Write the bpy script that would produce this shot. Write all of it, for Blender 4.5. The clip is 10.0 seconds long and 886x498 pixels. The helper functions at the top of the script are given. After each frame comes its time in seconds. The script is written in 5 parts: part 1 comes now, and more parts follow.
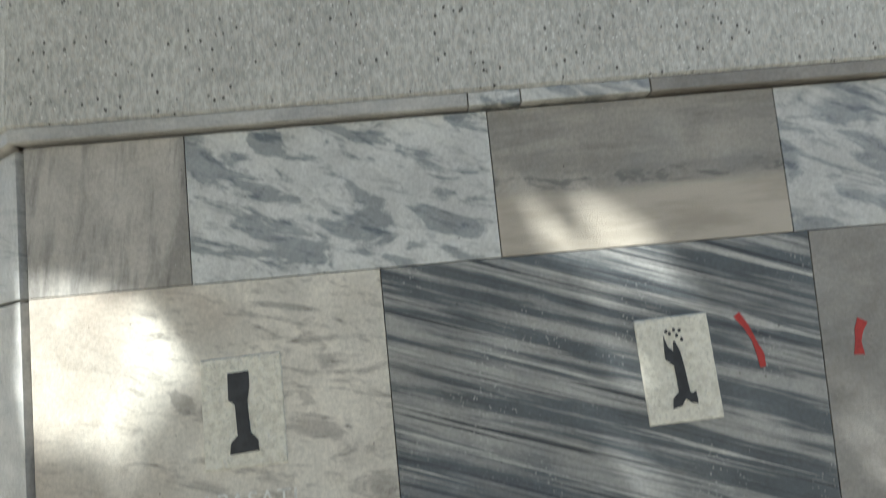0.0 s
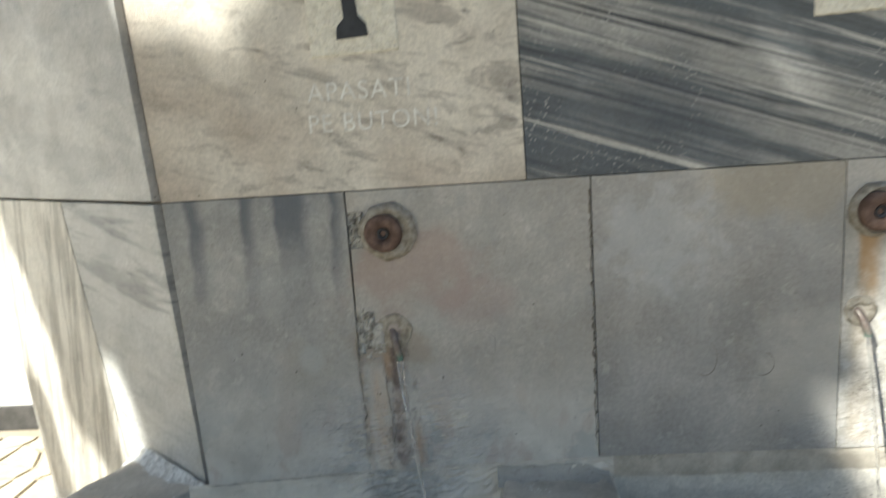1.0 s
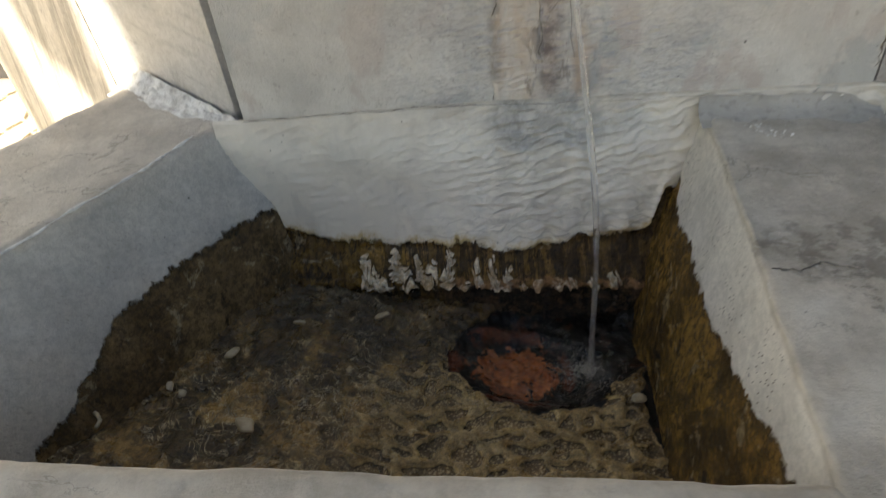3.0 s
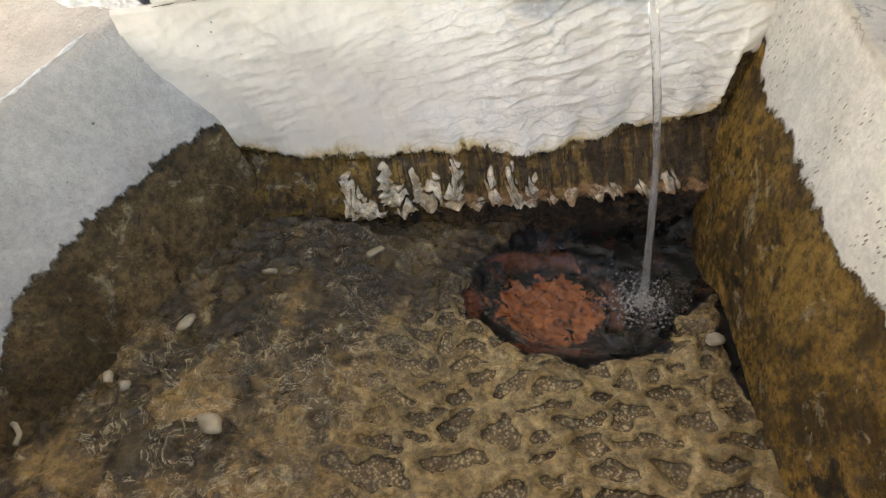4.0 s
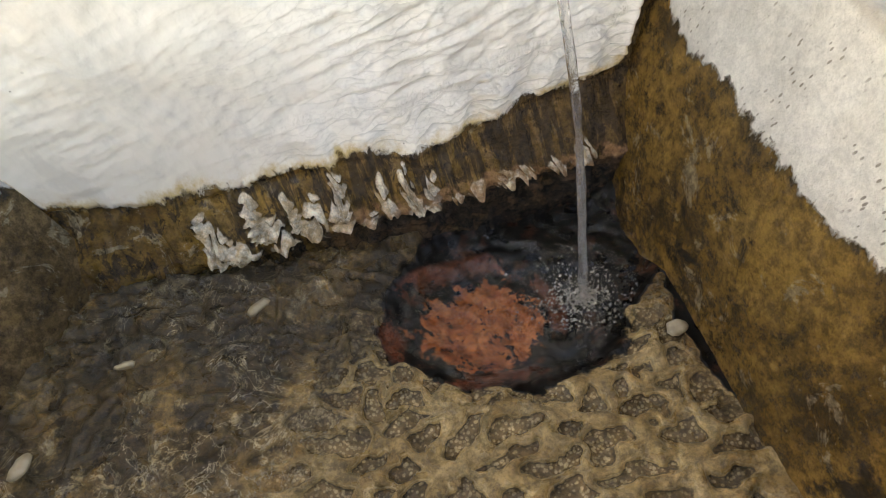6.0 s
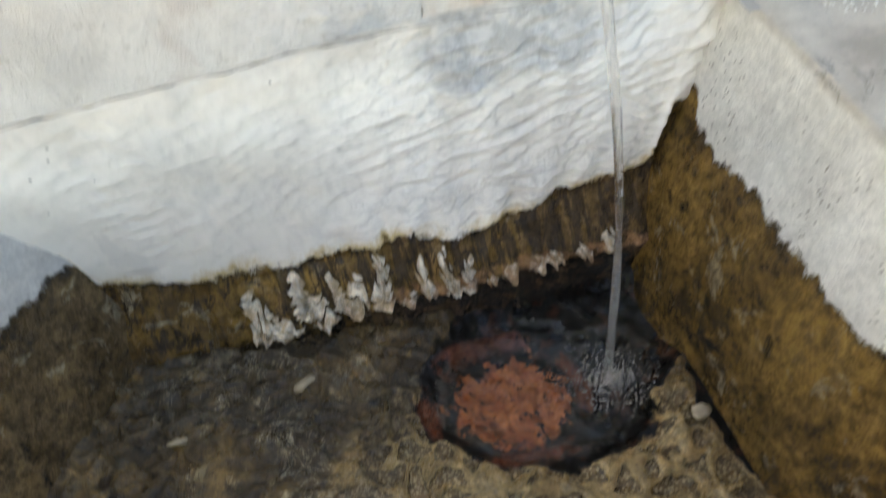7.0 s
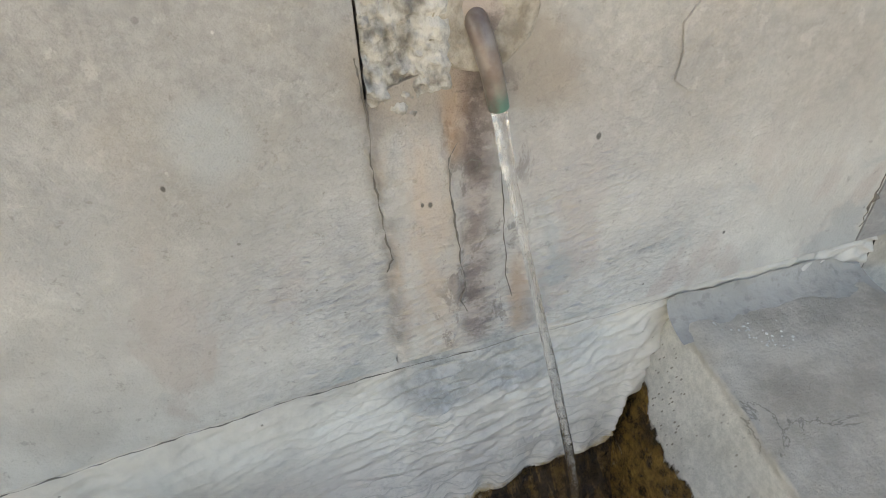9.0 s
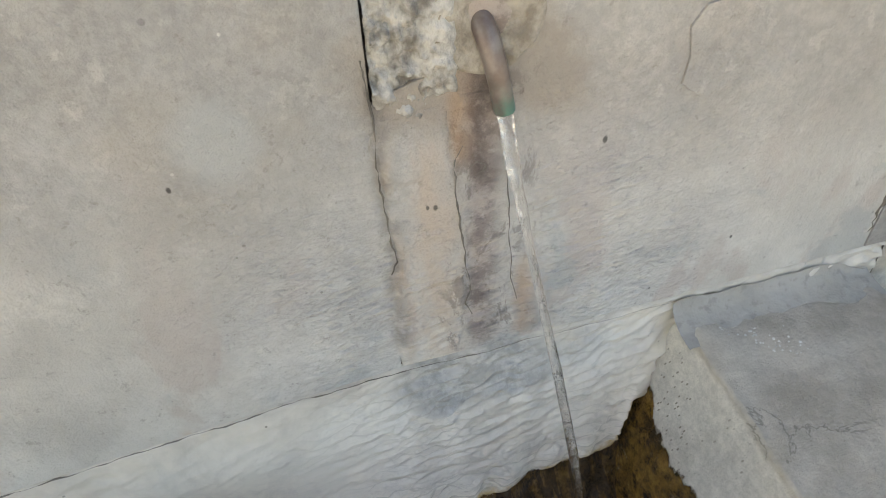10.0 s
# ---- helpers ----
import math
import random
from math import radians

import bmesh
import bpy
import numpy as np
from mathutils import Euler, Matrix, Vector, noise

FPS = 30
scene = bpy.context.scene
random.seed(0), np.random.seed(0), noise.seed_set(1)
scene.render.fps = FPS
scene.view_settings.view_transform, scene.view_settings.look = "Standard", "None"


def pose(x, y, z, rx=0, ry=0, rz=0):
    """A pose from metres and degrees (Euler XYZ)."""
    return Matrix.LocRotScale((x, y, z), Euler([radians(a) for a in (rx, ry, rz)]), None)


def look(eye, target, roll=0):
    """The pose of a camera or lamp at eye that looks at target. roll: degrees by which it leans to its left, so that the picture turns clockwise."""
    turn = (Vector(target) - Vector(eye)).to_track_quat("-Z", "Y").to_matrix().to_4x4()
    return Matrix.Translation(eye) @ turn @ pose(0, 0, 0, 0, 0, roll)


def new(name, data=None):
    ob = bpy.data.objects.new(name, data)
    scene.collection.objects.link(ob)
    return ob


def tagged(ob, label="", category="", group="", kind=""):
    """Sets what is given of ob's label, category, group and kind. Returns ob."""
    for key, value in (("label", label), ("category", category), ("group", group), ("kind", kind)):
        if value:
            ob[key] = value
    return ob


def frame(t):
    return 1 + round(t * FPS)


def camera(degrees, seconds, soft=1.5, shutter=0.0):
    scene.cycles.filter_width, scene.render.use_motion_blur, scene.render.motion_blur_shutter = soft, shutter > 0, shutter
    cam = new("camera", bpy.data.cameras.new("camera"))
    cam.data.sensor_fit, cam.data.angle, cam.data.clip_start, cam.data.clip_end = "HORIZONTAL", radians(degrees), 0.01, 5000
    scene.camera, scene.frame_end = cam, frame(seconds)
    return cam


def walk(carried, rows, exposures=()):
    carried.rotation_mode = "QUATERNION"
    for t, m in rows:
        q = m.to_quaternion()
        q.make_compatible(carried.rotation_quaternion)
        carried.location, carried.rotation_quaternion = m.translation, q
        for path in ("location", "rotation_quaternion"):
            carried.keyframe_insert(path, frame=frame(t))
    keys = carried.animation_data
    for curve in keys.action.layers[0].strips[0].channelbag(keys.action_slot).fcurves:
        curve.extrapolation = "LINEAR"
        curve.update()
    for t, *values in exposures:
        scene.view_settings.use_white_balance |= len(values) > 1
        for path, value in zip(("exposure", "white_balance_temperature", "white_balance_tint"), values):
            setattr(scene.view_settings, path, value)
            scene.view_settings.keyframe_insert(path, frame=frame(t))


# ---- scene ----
cam = camera(68.1, 10.0, soft=1.0, shutter=0.25)
PATH = [
    (0, (0.372, -1.172, 1.434), (0.431, 0.8, 1.759), -5.3),
    (0.3, (0.343, -1.132, 1.35), (0.42, 0.861, 1.493), -5.0),
    (0.5, (0.336, -1.112, 1.29), (0.332, 0.888, 1.288), -5.3),
    (0.6, (0.306, -1.086, 1.269), (0.277, 0.91, 1.143), -5.1),
    (1, (0.23, -1.061, 1.152), (0.093, 0.903, 0.799), -4.0),
    (1.2, (0.215, -1.021, 1.117), (-0.056, 0.901, 0.635), -4.6),
    (1.5, (0.171, -0.979, 1.071), (-0.128, 0.904, 0.468), -5.9),
    (2, (0.113, -0.852, 0.999), (-0.135, 0.95, 0.169), -6.3),
    (2.5, (0.061, -0.76, 0.949), (-0.169, 0.972, -0.024), -4.5),
    (2.7, (0.032, -0.721, 0.918), (-0.145, 0.978, -0.122), -5.3),
    (3, (0.013, -0.684, 0.895), (-0.176, 0.884, -0.331), -4.4),
    (3.2, (-0.011, -0.648, 0.867), (-0.199, 0.864, -0.428), -4.5),
    (4.3, (-0.016, -0.482, 0.8), (-0.196, 0.762, -0.756), -12.1),
    (4.5, (-0.021, -0.471, 0.793), (-0.169, 0.755, -0.78), -11.7),
    (5, (-0.028, -0.454, 0.789), (-0.154, 0.756, -0.798), -12.0),
    (5.5, (-0.018, -0.422, 0.777), (-0.043, 0.792, -0.813), -12.4),
    (5.7, (-0.012, -0.404, 0.764), (0.028, 0.781, -0.847), -12.0),
    (6.8, (-0.106, -0.395, 0.749), (0.238, 0.791, -0.825), -3.7),
    (7, (-0.085, -0.377, 0.803), (0.209, 0.863, -0.738), -3.4),
    (7.5, (-0.061, -0.322, 0.89), (0.29, 0.985, -0.583), -3.0),
    (8, (-0.051, -0.308, 0.913), (0.33, 1.071, -0.484), -3.0),
    (8.5, (-0.048, -0.308, 0.94), (0.343, 1.12, -0.404), -2.3),
    (9, (-0.043, -0.311, 0.956), (0.339, 1.145, -0.361), -2.5),
    (9.5, (-0.041, -0.309, 0.955), (0.343, 1.145, -0.363), -2.3),
    (10, (-0.042, -0.31, 0.956), (0.323, 1.154, -0.357), -2.6),
]
walk(cam, [(t, look(eye, target, roll)) for t, eye, target, roll in PATH],
     exposures=[(0, 1.05, 6050, 3), (0.6, 1.1, 6450, 3), (1, 1.2, 6550, 4), (1.5, 0.68, 7100, 4), (2, 0.95, 7300, 6), (2.5, 1.45, 7500, 8), (3, 1.85, 7800, 10), (4.3, 3.45, 9000, 15), (5.7, 3.42, 8800, 14), (6.8, 3.32, 8000, 10), (7.5, 2.62, 6900, 8), (9, 2.4, 7400, 10), (10, 2.4, 7400, 10)])


# ---------------------------------------------------------------- world and sun
SUN = Vector((-0.66, -0.62, 0.76)).normalized()
world = bpy.data.worlds.new("sky")
scene.world = world
world.use_nodes = True
_bg = world.node_tree.nodes["Background"]
_sky = world.node_tree.nodes.new("ShaderNodeTexSky")
_sky.sky_type, _sky.sun_disc = "NISHITA", False
_sky.sun_elevation = math.asin(SUN.z)
_sky.sun_rotation = math.atan2(SUN.x, SUN.y)
world.node_tree.links.new(_sky.outputs[0], _bg.inputs[0])
_bg.inputs[1].default_value = 0.065
_sun = new("sun", bpy.data.lights.new("sun", "SUN"))
_sun.data.energy, _sun.data.angle, _sun.data.color = 5.0, radians(0.9), (1.0, 0.965, 0.90)
_sun.matrix_world = look(SUN * 20, (0, 0, 0))


# ---------------------------------------------------------------- node helpers
class Nodes:
    """Short-hand for building one material."""

    def __init__(self, name, rough=0.6):
        self.mat = bpy.data.materials.new(name)
        self.mat.use_nodes = True
        self.t = self.mat.node_tree
        self.b = self.t.nodes["Principled BSDF"]
        self.b.inputs["Roughness"].default_value = rough
        self.pos = self.add("ShaderNodeTexCoord").outputs["Object"]
        self.bumps = None

    def add(self, kind, **values):
        n = self.t.nodes.new(kind)
        for k, v in values.items():
            setattr(n, k, v)
        return n

    def put(self, socket, v):
        if hasattr(v, "links") or hasattr(v, "is_linked"):
            self.t.links.new(v, socket)
        elif isinstance(v, (tuple, list)) and len(v) == 3 and socket.type == "RGBA":
            socket.default_value = (*v, 1)
        else:
            socket.default_value = v

    def math(self, op, a, b=0.0, c=None, clamp=False):
        n = self.add("ShaderNodeMath", operation=op, use_clamp=clamp)
        self.put(n.inputs[0], a)
        self.put(n.inputs[1], b)
        if c is not None:
            self.put(n.inputs[2], c)
        return n.outputs[0]

    def mapped(self, scale=(1, 1, 1), turn=(0, 0, 0), move=(0, 0, 0), src=None):
        out = src or self.pos
        if any(turn):
            n = self.add("ShaderNodeMapping")
            self.put(n.inputs["Vector"], out)
            n.inputs["Rotation"].default_value = [radians(a) for a in turn]
            out = n.outputs[0]
        n = self.add("ShaderNodeMapping")
        self.put(n.inputs["Vector"], out)
        n.inputs["Scale"].default_value = scale
        n.inputs["Location"].default_value = move
        return n.outputs[0]

    def noise(self, scale, detail=5.0, rough=0.55, warp=0.0, vec=None):
        n = self.add("ShaderNodeTexNoise")
        self.put(n.inputs["Vector"], vec or self.pos)
        n.inputs["Scale"].default_value, n.inputs["Detail"].default_value = scale, detail
        n.inputs["Roughness"].default_value, n.inputs["Distortion"].default_value = rough, warp
        return n.outputs[0]

    def cells(self, scale, feature="F1", vec=None, out=0):
        n = self.add("ShaderNodeTexVoronoi", feature=feature)
        self.put(n.inputs["Vector"], vec or self.pos)
        n.inputs["Scale"].default_value = scale
        return n.outputs[out]

    def wave(self, scale, warp=3.0, detail=3.0, vec=None, axis="X", dscale=1.5):
        n = self.add("ShaderNodeTexWave", bands_direction=axis)
        self.put(n.inputs["Vector"], vec or self.pos)
        n.inputs["Scale"].default_value, n.inputs["Distortion"].default_value = scale, warp
        n.inputs["Detail"].default_value, n.inputs["Detail Scale"].default_value = detail, dscale
        return n.outputs["Fac"]

    def step(self, v, lo, hi, a=0.0, b=1.0):
        n = self.add("ShaderNodeMapRange", interpolation_type="SMOOTHSTEP")
        self.put(n.inputs[0], v)
        for i, x in enumerate((lo, hi, a, b)):
            self.put(n.inputs[1 + i], x)
        return n.outputs[0]

    def mix(self, f, a, b, blend="MIX"):
        n = self.add("ShaderNodeMix", data_type="RGBA", blend_type=blend)
        self.put(n.inputs[0], f)
        self.put(n.inputs[6], a)
        self.put(n.inputs[7], b)
        return n.outputs[2]

    def scales(self, sx, sz, lean=8.0, wob=0.012, seed=0.0):
        """Overlapping lime lips: (height that swells down each lip, thin line of painted shade under each lip)."""
        w = self.add("ShaderNodeVectorMath", operation="MULTIPLY_ADD")
        n = self.add("ShaderNodeTexNoise")
        n.inputs["Scale"].default_value, n.inputs["Detail"].default_value = sx * 0.7, 4.0
        self.put(n.inputs["Vector"], self.pos)
        self.put(w.inputs[0], n.outputs["Color"])
        w.inputs[1].default_value = (wob, wob, wob)
        self.put(w.inputs[2], self.pos)
        v = self.mapped((sx, 1.0, sz), (0, lean, 0), (seed, 0, seed * 0.3), w.outputs[0])
        f1 = self.add("ShaderNodeTexVoronoi", feature="F1")
        ed = self.add("ShaderNodeTexVoronoi", feature="DISTANCE_TO_EDGE")
        for k in (f1, ed):
            self.put(k.inputs["Vector"], v)
            k.inputs["Scale"].default_value = 1.0
        a, b = self.add("ShaderNodeSeparateXYZ"), self.add("ShaderNodeSeparateXYZ")
        self.put(a.inputs[0], v)
        self.put(b.inputs[0], f1.outputs["Position"])
        drop = self.math("SUBTRACT", b.outputs[2], a.outputs[2])
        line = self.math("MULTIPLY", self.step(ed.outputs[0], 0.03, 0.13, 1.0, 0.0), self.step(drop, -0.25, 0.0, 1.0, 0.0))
        return self.step(drop, -0.7, 0.6), line

    def attr(self, name):
        return self.add("ShaderNodeAttribute", attribute_name=name).outputs["Fac"]

    def xyz(self):
        n = self.add("ShaderNodeSeparateXYZ")
        self.put(n.inputs[0], self.pos)
        return n.outputs

    def spot(self, x, z, rx, rz, wob=0.25, scale=14.0):
        """1 inside an uneven blotch on a wall, 0 outside."""
        p = self.xyz()
        dx = self.math("DIVIDE", self.math("SUBTRACT", p[0], x), rx)
        dz = self.math("DIVIDE", self.math("SUBTRACT", p[2], z), rz)
        d = self.math("SQRT", self.math("ADD", self.math("MULTIPLY", dx, dx), self.math("MULTIPLY", dz, dz)))
        d = self.math("ADD", d, self.math("MULTIPLY", self.math("SUBTRACT", self.noise(scale, 6), 0.5), wob * 4))
        return self.step(d, 0.5, 1.15, 1.0, 0.0)

    def streak(self, x0, x1, z0, z1, wob=0.012):
        """1 inside a run-down streak between two heights, with wandering edges."""
        p = self.xyz()
        w = self.math("MULTIPLY", self.math("SUBTRACT", self.noise(9, 5), 0.5), wob * 4)
        x = self.math("ADD", p[0], w)
        m = self.math("MULTIPLY", self.step(x, x0 - 0.006, x0 + 0.006), self.step(x, x1 - 0.012, x1 + 0.012, 1.0, 0.0))
        return self.math("MULTIPLY", m, self.math("MULTIPLY", self.step(p[2], z0 - 0.012, z0 + 0.006), self.step(p[2], z1 - 0.03, z1 + 0.02, 1.0, 0.0)))

    def bump(self, h, dist, strength=1.0):
        n = self.add("ShaderNodeBump")
        n.inputs["Strength"].default_value, n.inputs["Distance"].default_value = strength, dist
        self.put(n.inputs["Height"], h)
        if self.bumps:
            self.put(n.inputs["Normal"], self.bumps)
        self.bumps = n.outputs[0]

    def done(self, colour, rough=None, spec=None):
        self.put(self.b.inputs["Base Color"], colour)
        if rough is not None:
            self.put(self.b.inputs["Roughness"], rough)
        if spec is not None:
            self.b.inputs["Specular IOR Level"].default_value = spec
        if self.bumps:
            self.put(self.b.inputs["Normal"], self.bumps)
        return self.mat


def grime(m, colour, amount=0.5):
    """Uneven dirt, mottling at several sizes and tiny dark pits common to the whole monument."""
    f = m.step(m.noise(3.2, 7, 0.6), 0.45, 0.75)
    colour = m.mix(m.math("MULTIPLY", f, amount * 0.5), colour, (0.22, 0.20, 0.17))
    cloud = m.step(m.noise(9.0, 9, 0.66, 0.4, m.mapped(move=(2, 5, 1))), 0.34, 0.68, 0.86, 1.10)
    fine = m.step(m.noise(130, 8, 0.82), 0.38, 0.62, 0.86, 1.10)
    colour = m.mix(1.0, colour, m.math("MULTIPLY", cloud, fine), "MULTIPLY")
    cool = m.step(m.noise(5.0, 6, 0.6, 0.3, m.mapped(move=(8, 1, 3))), 0.50, 0.68)
    colour = m.mix(m.math("MULTIPLY", cool, 0.30 * amount), colour, (0.36, 0.39, 0.40))
    pits = m.step(m.cells(34), 0.04, 0.07, 1.0, 0.0)
    pits = m.math("MULTIPLY", pits, m.step(m.noise(6, 2), 0.50, 0.58))
    chips = m.math("MULTIPLY", m.step(m.cells(47, "F1", m.mapped(move=(3, 3, 3))), 0.03, 0.055, 1.0, 0.0), m.step(m.noise(5, 2, 0.5, 0.0, m.mapped(move=(5, 0, 9))), 0.52, 0.6))
    m.bump(m.noise(230, 5, 0.75), 0.0017, 1.0)
    m.bump(m.noise(34, 9, 0.74), 0.0024, 0.55)
    m.bump(pits, 0.002, -0.6)
    colour = m.mix(m.math("MULTIPLY", chips, 0.75), colour, (0.62, 0.61, 0.58))
    return m.mix(m.math("MULTIPLY", pits, 0.8), colour, (0.06, 0.05, 0.045))


def veined(name, light, dark, turn=0.0, stretch=6.0, scale=3.0, lo=0.40, hi=0.68, warp=0.6, tint=None, seed=0.0, rough=0.38, dirt=0.4, fine=0.35):
    """A marble slab: veins drawn out along one direction, at two scales."""
    m = Nodes(name)
    v = m.mapped((1, 1, stretch), (0, turn, 0), (seed, seed * 0.37, seed * 0.71))
    big = m.step(m.noise(scale, 9, 0.62, warp, v), lo, hi)
    thin = m.step(m.noise(scale * 3.1, 6, 0.6, warp * 0.7, v), 0.52, 0.66)
    f = m.math("ADD", m.math("MULTIPLY", big, 1.0 - fine), m.math("MULTIPLY", thin, fine), clamp=True)
    c = m.mix(f, light, dark)
    if tint:
        c = m.mix(m.step(m.noise(2.3, 4, 0.5, 0.4, m.mapped(move=(seed + 4, 0, seed))), 0.42, 0.68), c, tint)
    c = grime(m, c, dirt)
    m.bump(m.noise(7, 4), 0.004, 0.35)
    r = m.step(m.noise(11, 5), 0.3, 0.7, rough - 0.08, rough + 0.14)
    return m, c, r


def plain(*a, **k):
    m, c, r = veined(*a, **k)
    return m.done(c, r)


# ---------------------------------------------------------------- materials
MAT = {}
MAT["cream"] = plain("cream_marble", (0.71, 0.665, 0.585), (0.21, 0.185, 0.165), turn=-14, stretch=3.0, scale=4.6, lo=0.545, hi=0.63, warp=1.5, tint=(0.47, 0.40, 0.33), seed=1.3, rough=0.34, fine=0.45)


def striped_marble():
    m = Nodes("dark_striped_marble")
    v = m.mapped((1, 1, 1), (0, -19, 0))
    long = m.mapped((0.30, 1, 6.5), (0, -19, 0), (0.4, 0, 0.9))
    s = m.math("ADD", m.math("MULTIPLY", m.noise(2.3, 9, 0.66, 0.2, long), 0.62), m.math("MULTIPLY", m.noise(6.5, 7, 0.62, 0.15, long), 0.42))
    c = m.mix(m.step(s, 0.485, 0.565), (0.095, 0.108, 0.12), (0.36, 0.355, 0.34))
    c = m.mix(m.step(m.noise(5.2, 5, 0.5, 0.2, m.mapped((0.25, 1, 14.0), (0, -19, 0), (2.0, 0, 0.3))), 0.58, 0.63), c, (0.040, 0.046, 0.056))
    c = m.mix(m.math("MULTIPLY", m.spot(0.43, 1.12, 0.26, 0.16, 0.3, 6), 0.65), c, (0.085, 0.10, 0.12))
    c = m.mix(m.step(m.noise(4.0, 6, 0.6, 0.15, m.mapped((0.22, 1, 12.0), (0, -19, 0), (5.0, 0, 7.3))), 0.585, 0.625), c, (0.47, 0.46, 0.435))
    c = m.mix(m.math("MULTIPLY", m.step(m.noise(11, 7, 0.66, 0.1, m.mapped((0.16, 1, 11.0), (0, -19, 0), (9.0, 0, 2.3))), 0.56, 0.61), 0.7), c, (0.07, 0.075, 0.085))
    speck = m.math("MULTIPLY", m.step(m.cells(120), 0.16, 0.26, 1.0, 0.0), m.step(m.noise(5, 3), 0.48, 0.62))
    c = m.mix(m.math("MULTIPLY", speck, 0.55), c, (0.58, 0.57, 0.54))
    c = grime(m, c, 0.3)
    m.bump(m.noise(60, 4), 0.0012, 0.5)
    return m.done(c, 0.46)


MAT["striped"] = striped_marble()
MAT["grained"] = plain("brown_grained_marble", (0.50, 0.47, 0.43), (0.22, 0.205, 0.19), turn=84, stretch=6.0, scale=2.6, lo=0.42, hi=0.58, seed=3.1, warp=0.5)
MAT["mottled"] = plain("blue_mottled_marble", (0.64, 0.645, 0.63), (0.16, 0.185, 0.21), turn=-22, stretch=3.2, scale=6.0, lo=0.50, hi=0.56, warp=0.8, seed=5.2, fine=0.35)
MAT["mottled_b"] = plain("pale_mottled_marble", (0.58, 0.58, 0.56), (0.17, 0.19, 0.215), turn=-24, stretch=3.4, scale=5.0, lo=0.50, hi=0.58, warp=0.8, seed=9.4, fine=0.4)
def banded_beige():
    """Grey-brown above, cream below, with a level row of dark specks between."""
    m, c, r = veined("beige_banded_marble", (0.35, 0.325, 0.29), (0.24, 0.225, 0.205), turn=3, stretch=8.0, scale=2.2, lo=0.42, hi=0.60, seed=6.6, warp=0.5)
    p = m.xyz()
    h = m.math("ADD", p[2], m.math("MULTIPLY", m.math("SUBTRACT", m.noise(6, 7, 0.6, 0.3, m.mapped((0.4, 1, 1.6))), 0.5), 0.07))
    c = m.mix(m.step(h, 1.700, 1.735, 0.85, 0.0), c, m.mix(m.step(m.noise(14, 7, 0.62, 0.2, m.mapped((0.25, 1, 1.5))), 0.38, 0.62), (0.38, 0.335, 0.275), (0.50, 0.45, 0.38)))
    row = m.math("MULTIPLY", m.step(h, 1.715, 1.728), m.step(h, 1.742, 1.760, 1.0, 0.0))
    row = m.math("MULTIPLY", row, m.step(m.noise(30, 6, 0.65, 0.5, m.mapped((0.5, 1, 1.3))), 0.50, 0.58))
    c = m.mix(m.math("MULTIPLY", row, 0.75), c, (0.13, 0.13, 0.125))
    return m.done(c, r)


MAT["beige"] = banded_beige()
MAT["grey_plain"] = plain("grey_brown_marble", (0.33, 0.31, 0.285), (0.21, 0.195, 0.18), turn=10, stretch=2.0, scale=2.0, seed=8.0)


def low_slab(name, base, dark, turn, stretch, seed, extra):
    m, c, r = veined(name, base, dark, turn=turn, stretch=stretch, scale=2.4, lo=0.45, hi=0.75, warp=0.8, tint=(0.47, 0.445, 0.41), seed=seed, rough=0.40, dirt=0.75, fine=0.3)
    c = m.mix(m.math("MULTIPLY", m.step(m.noise(19, 9, 0.72, 0.3, m.mapped((1, 1, 0.7), move=(3, 9, 1))), 0.53, 0.575), 0.42), c, (0.33, 0.325, 0.315))
    c = m.mix(m.math("MULTIPLY", m.step(m.noise(33, 8, 0.74, 0.2, m.mapped(move=(7, 2, 4))), 0.575, 0.62), 0.24), c, (0.66, 0.645, 0.60))
    c, r = extra(m, c, r)
    c = m.mix(m.math("MULTIPLY", m.step(m.noise(95, 6, 0.75), 0.60, 0.66), 0.40), c, (0.20, 0.18, 0.16))
    return m.done(c, r)


def ripples(m, c, x0, x1, z0, z1, deep=1.0):
    """Fine lime lips left by running water."""
    p = m.xyz()
    area = m.math("MULTIPLY", m.math("MULTIPLY", m.step(p[0], x0, x0 + 0.12), m.step(p[0], x1 - 0.16, x1, 1.0, 0.0)), m.step(p[2], z1 - 0.22, z1, 1.0, 0.0))
    area = m.math("MULTIPLY", area, m.step(m.noise(11, 6, 0.6, 0.2), 0.30, 0.66, 0.25, 1.0))
    h, line = m.scales(95, 230, 9.0, 0.011)
    h2, line2 = m.scales(48, 120, 7.0, 0.016, 3.0)
    m.bump(m.math("MULTIPLY", h, area), 0.0024 * deep, 0.9)
    m.bump(m.math("MULTIPLY", h2, area), 0.0032 * deep, 0.9)
    # shade beneath the lips, mixed into the stone colour
    c = m.mix(m.math("MULTIPLY", m.math("MULTIPLY", m.math("MAXIMUM", line, line2), area), 0.34), c, (0.27, 0.24, 0.21))
    return c, area


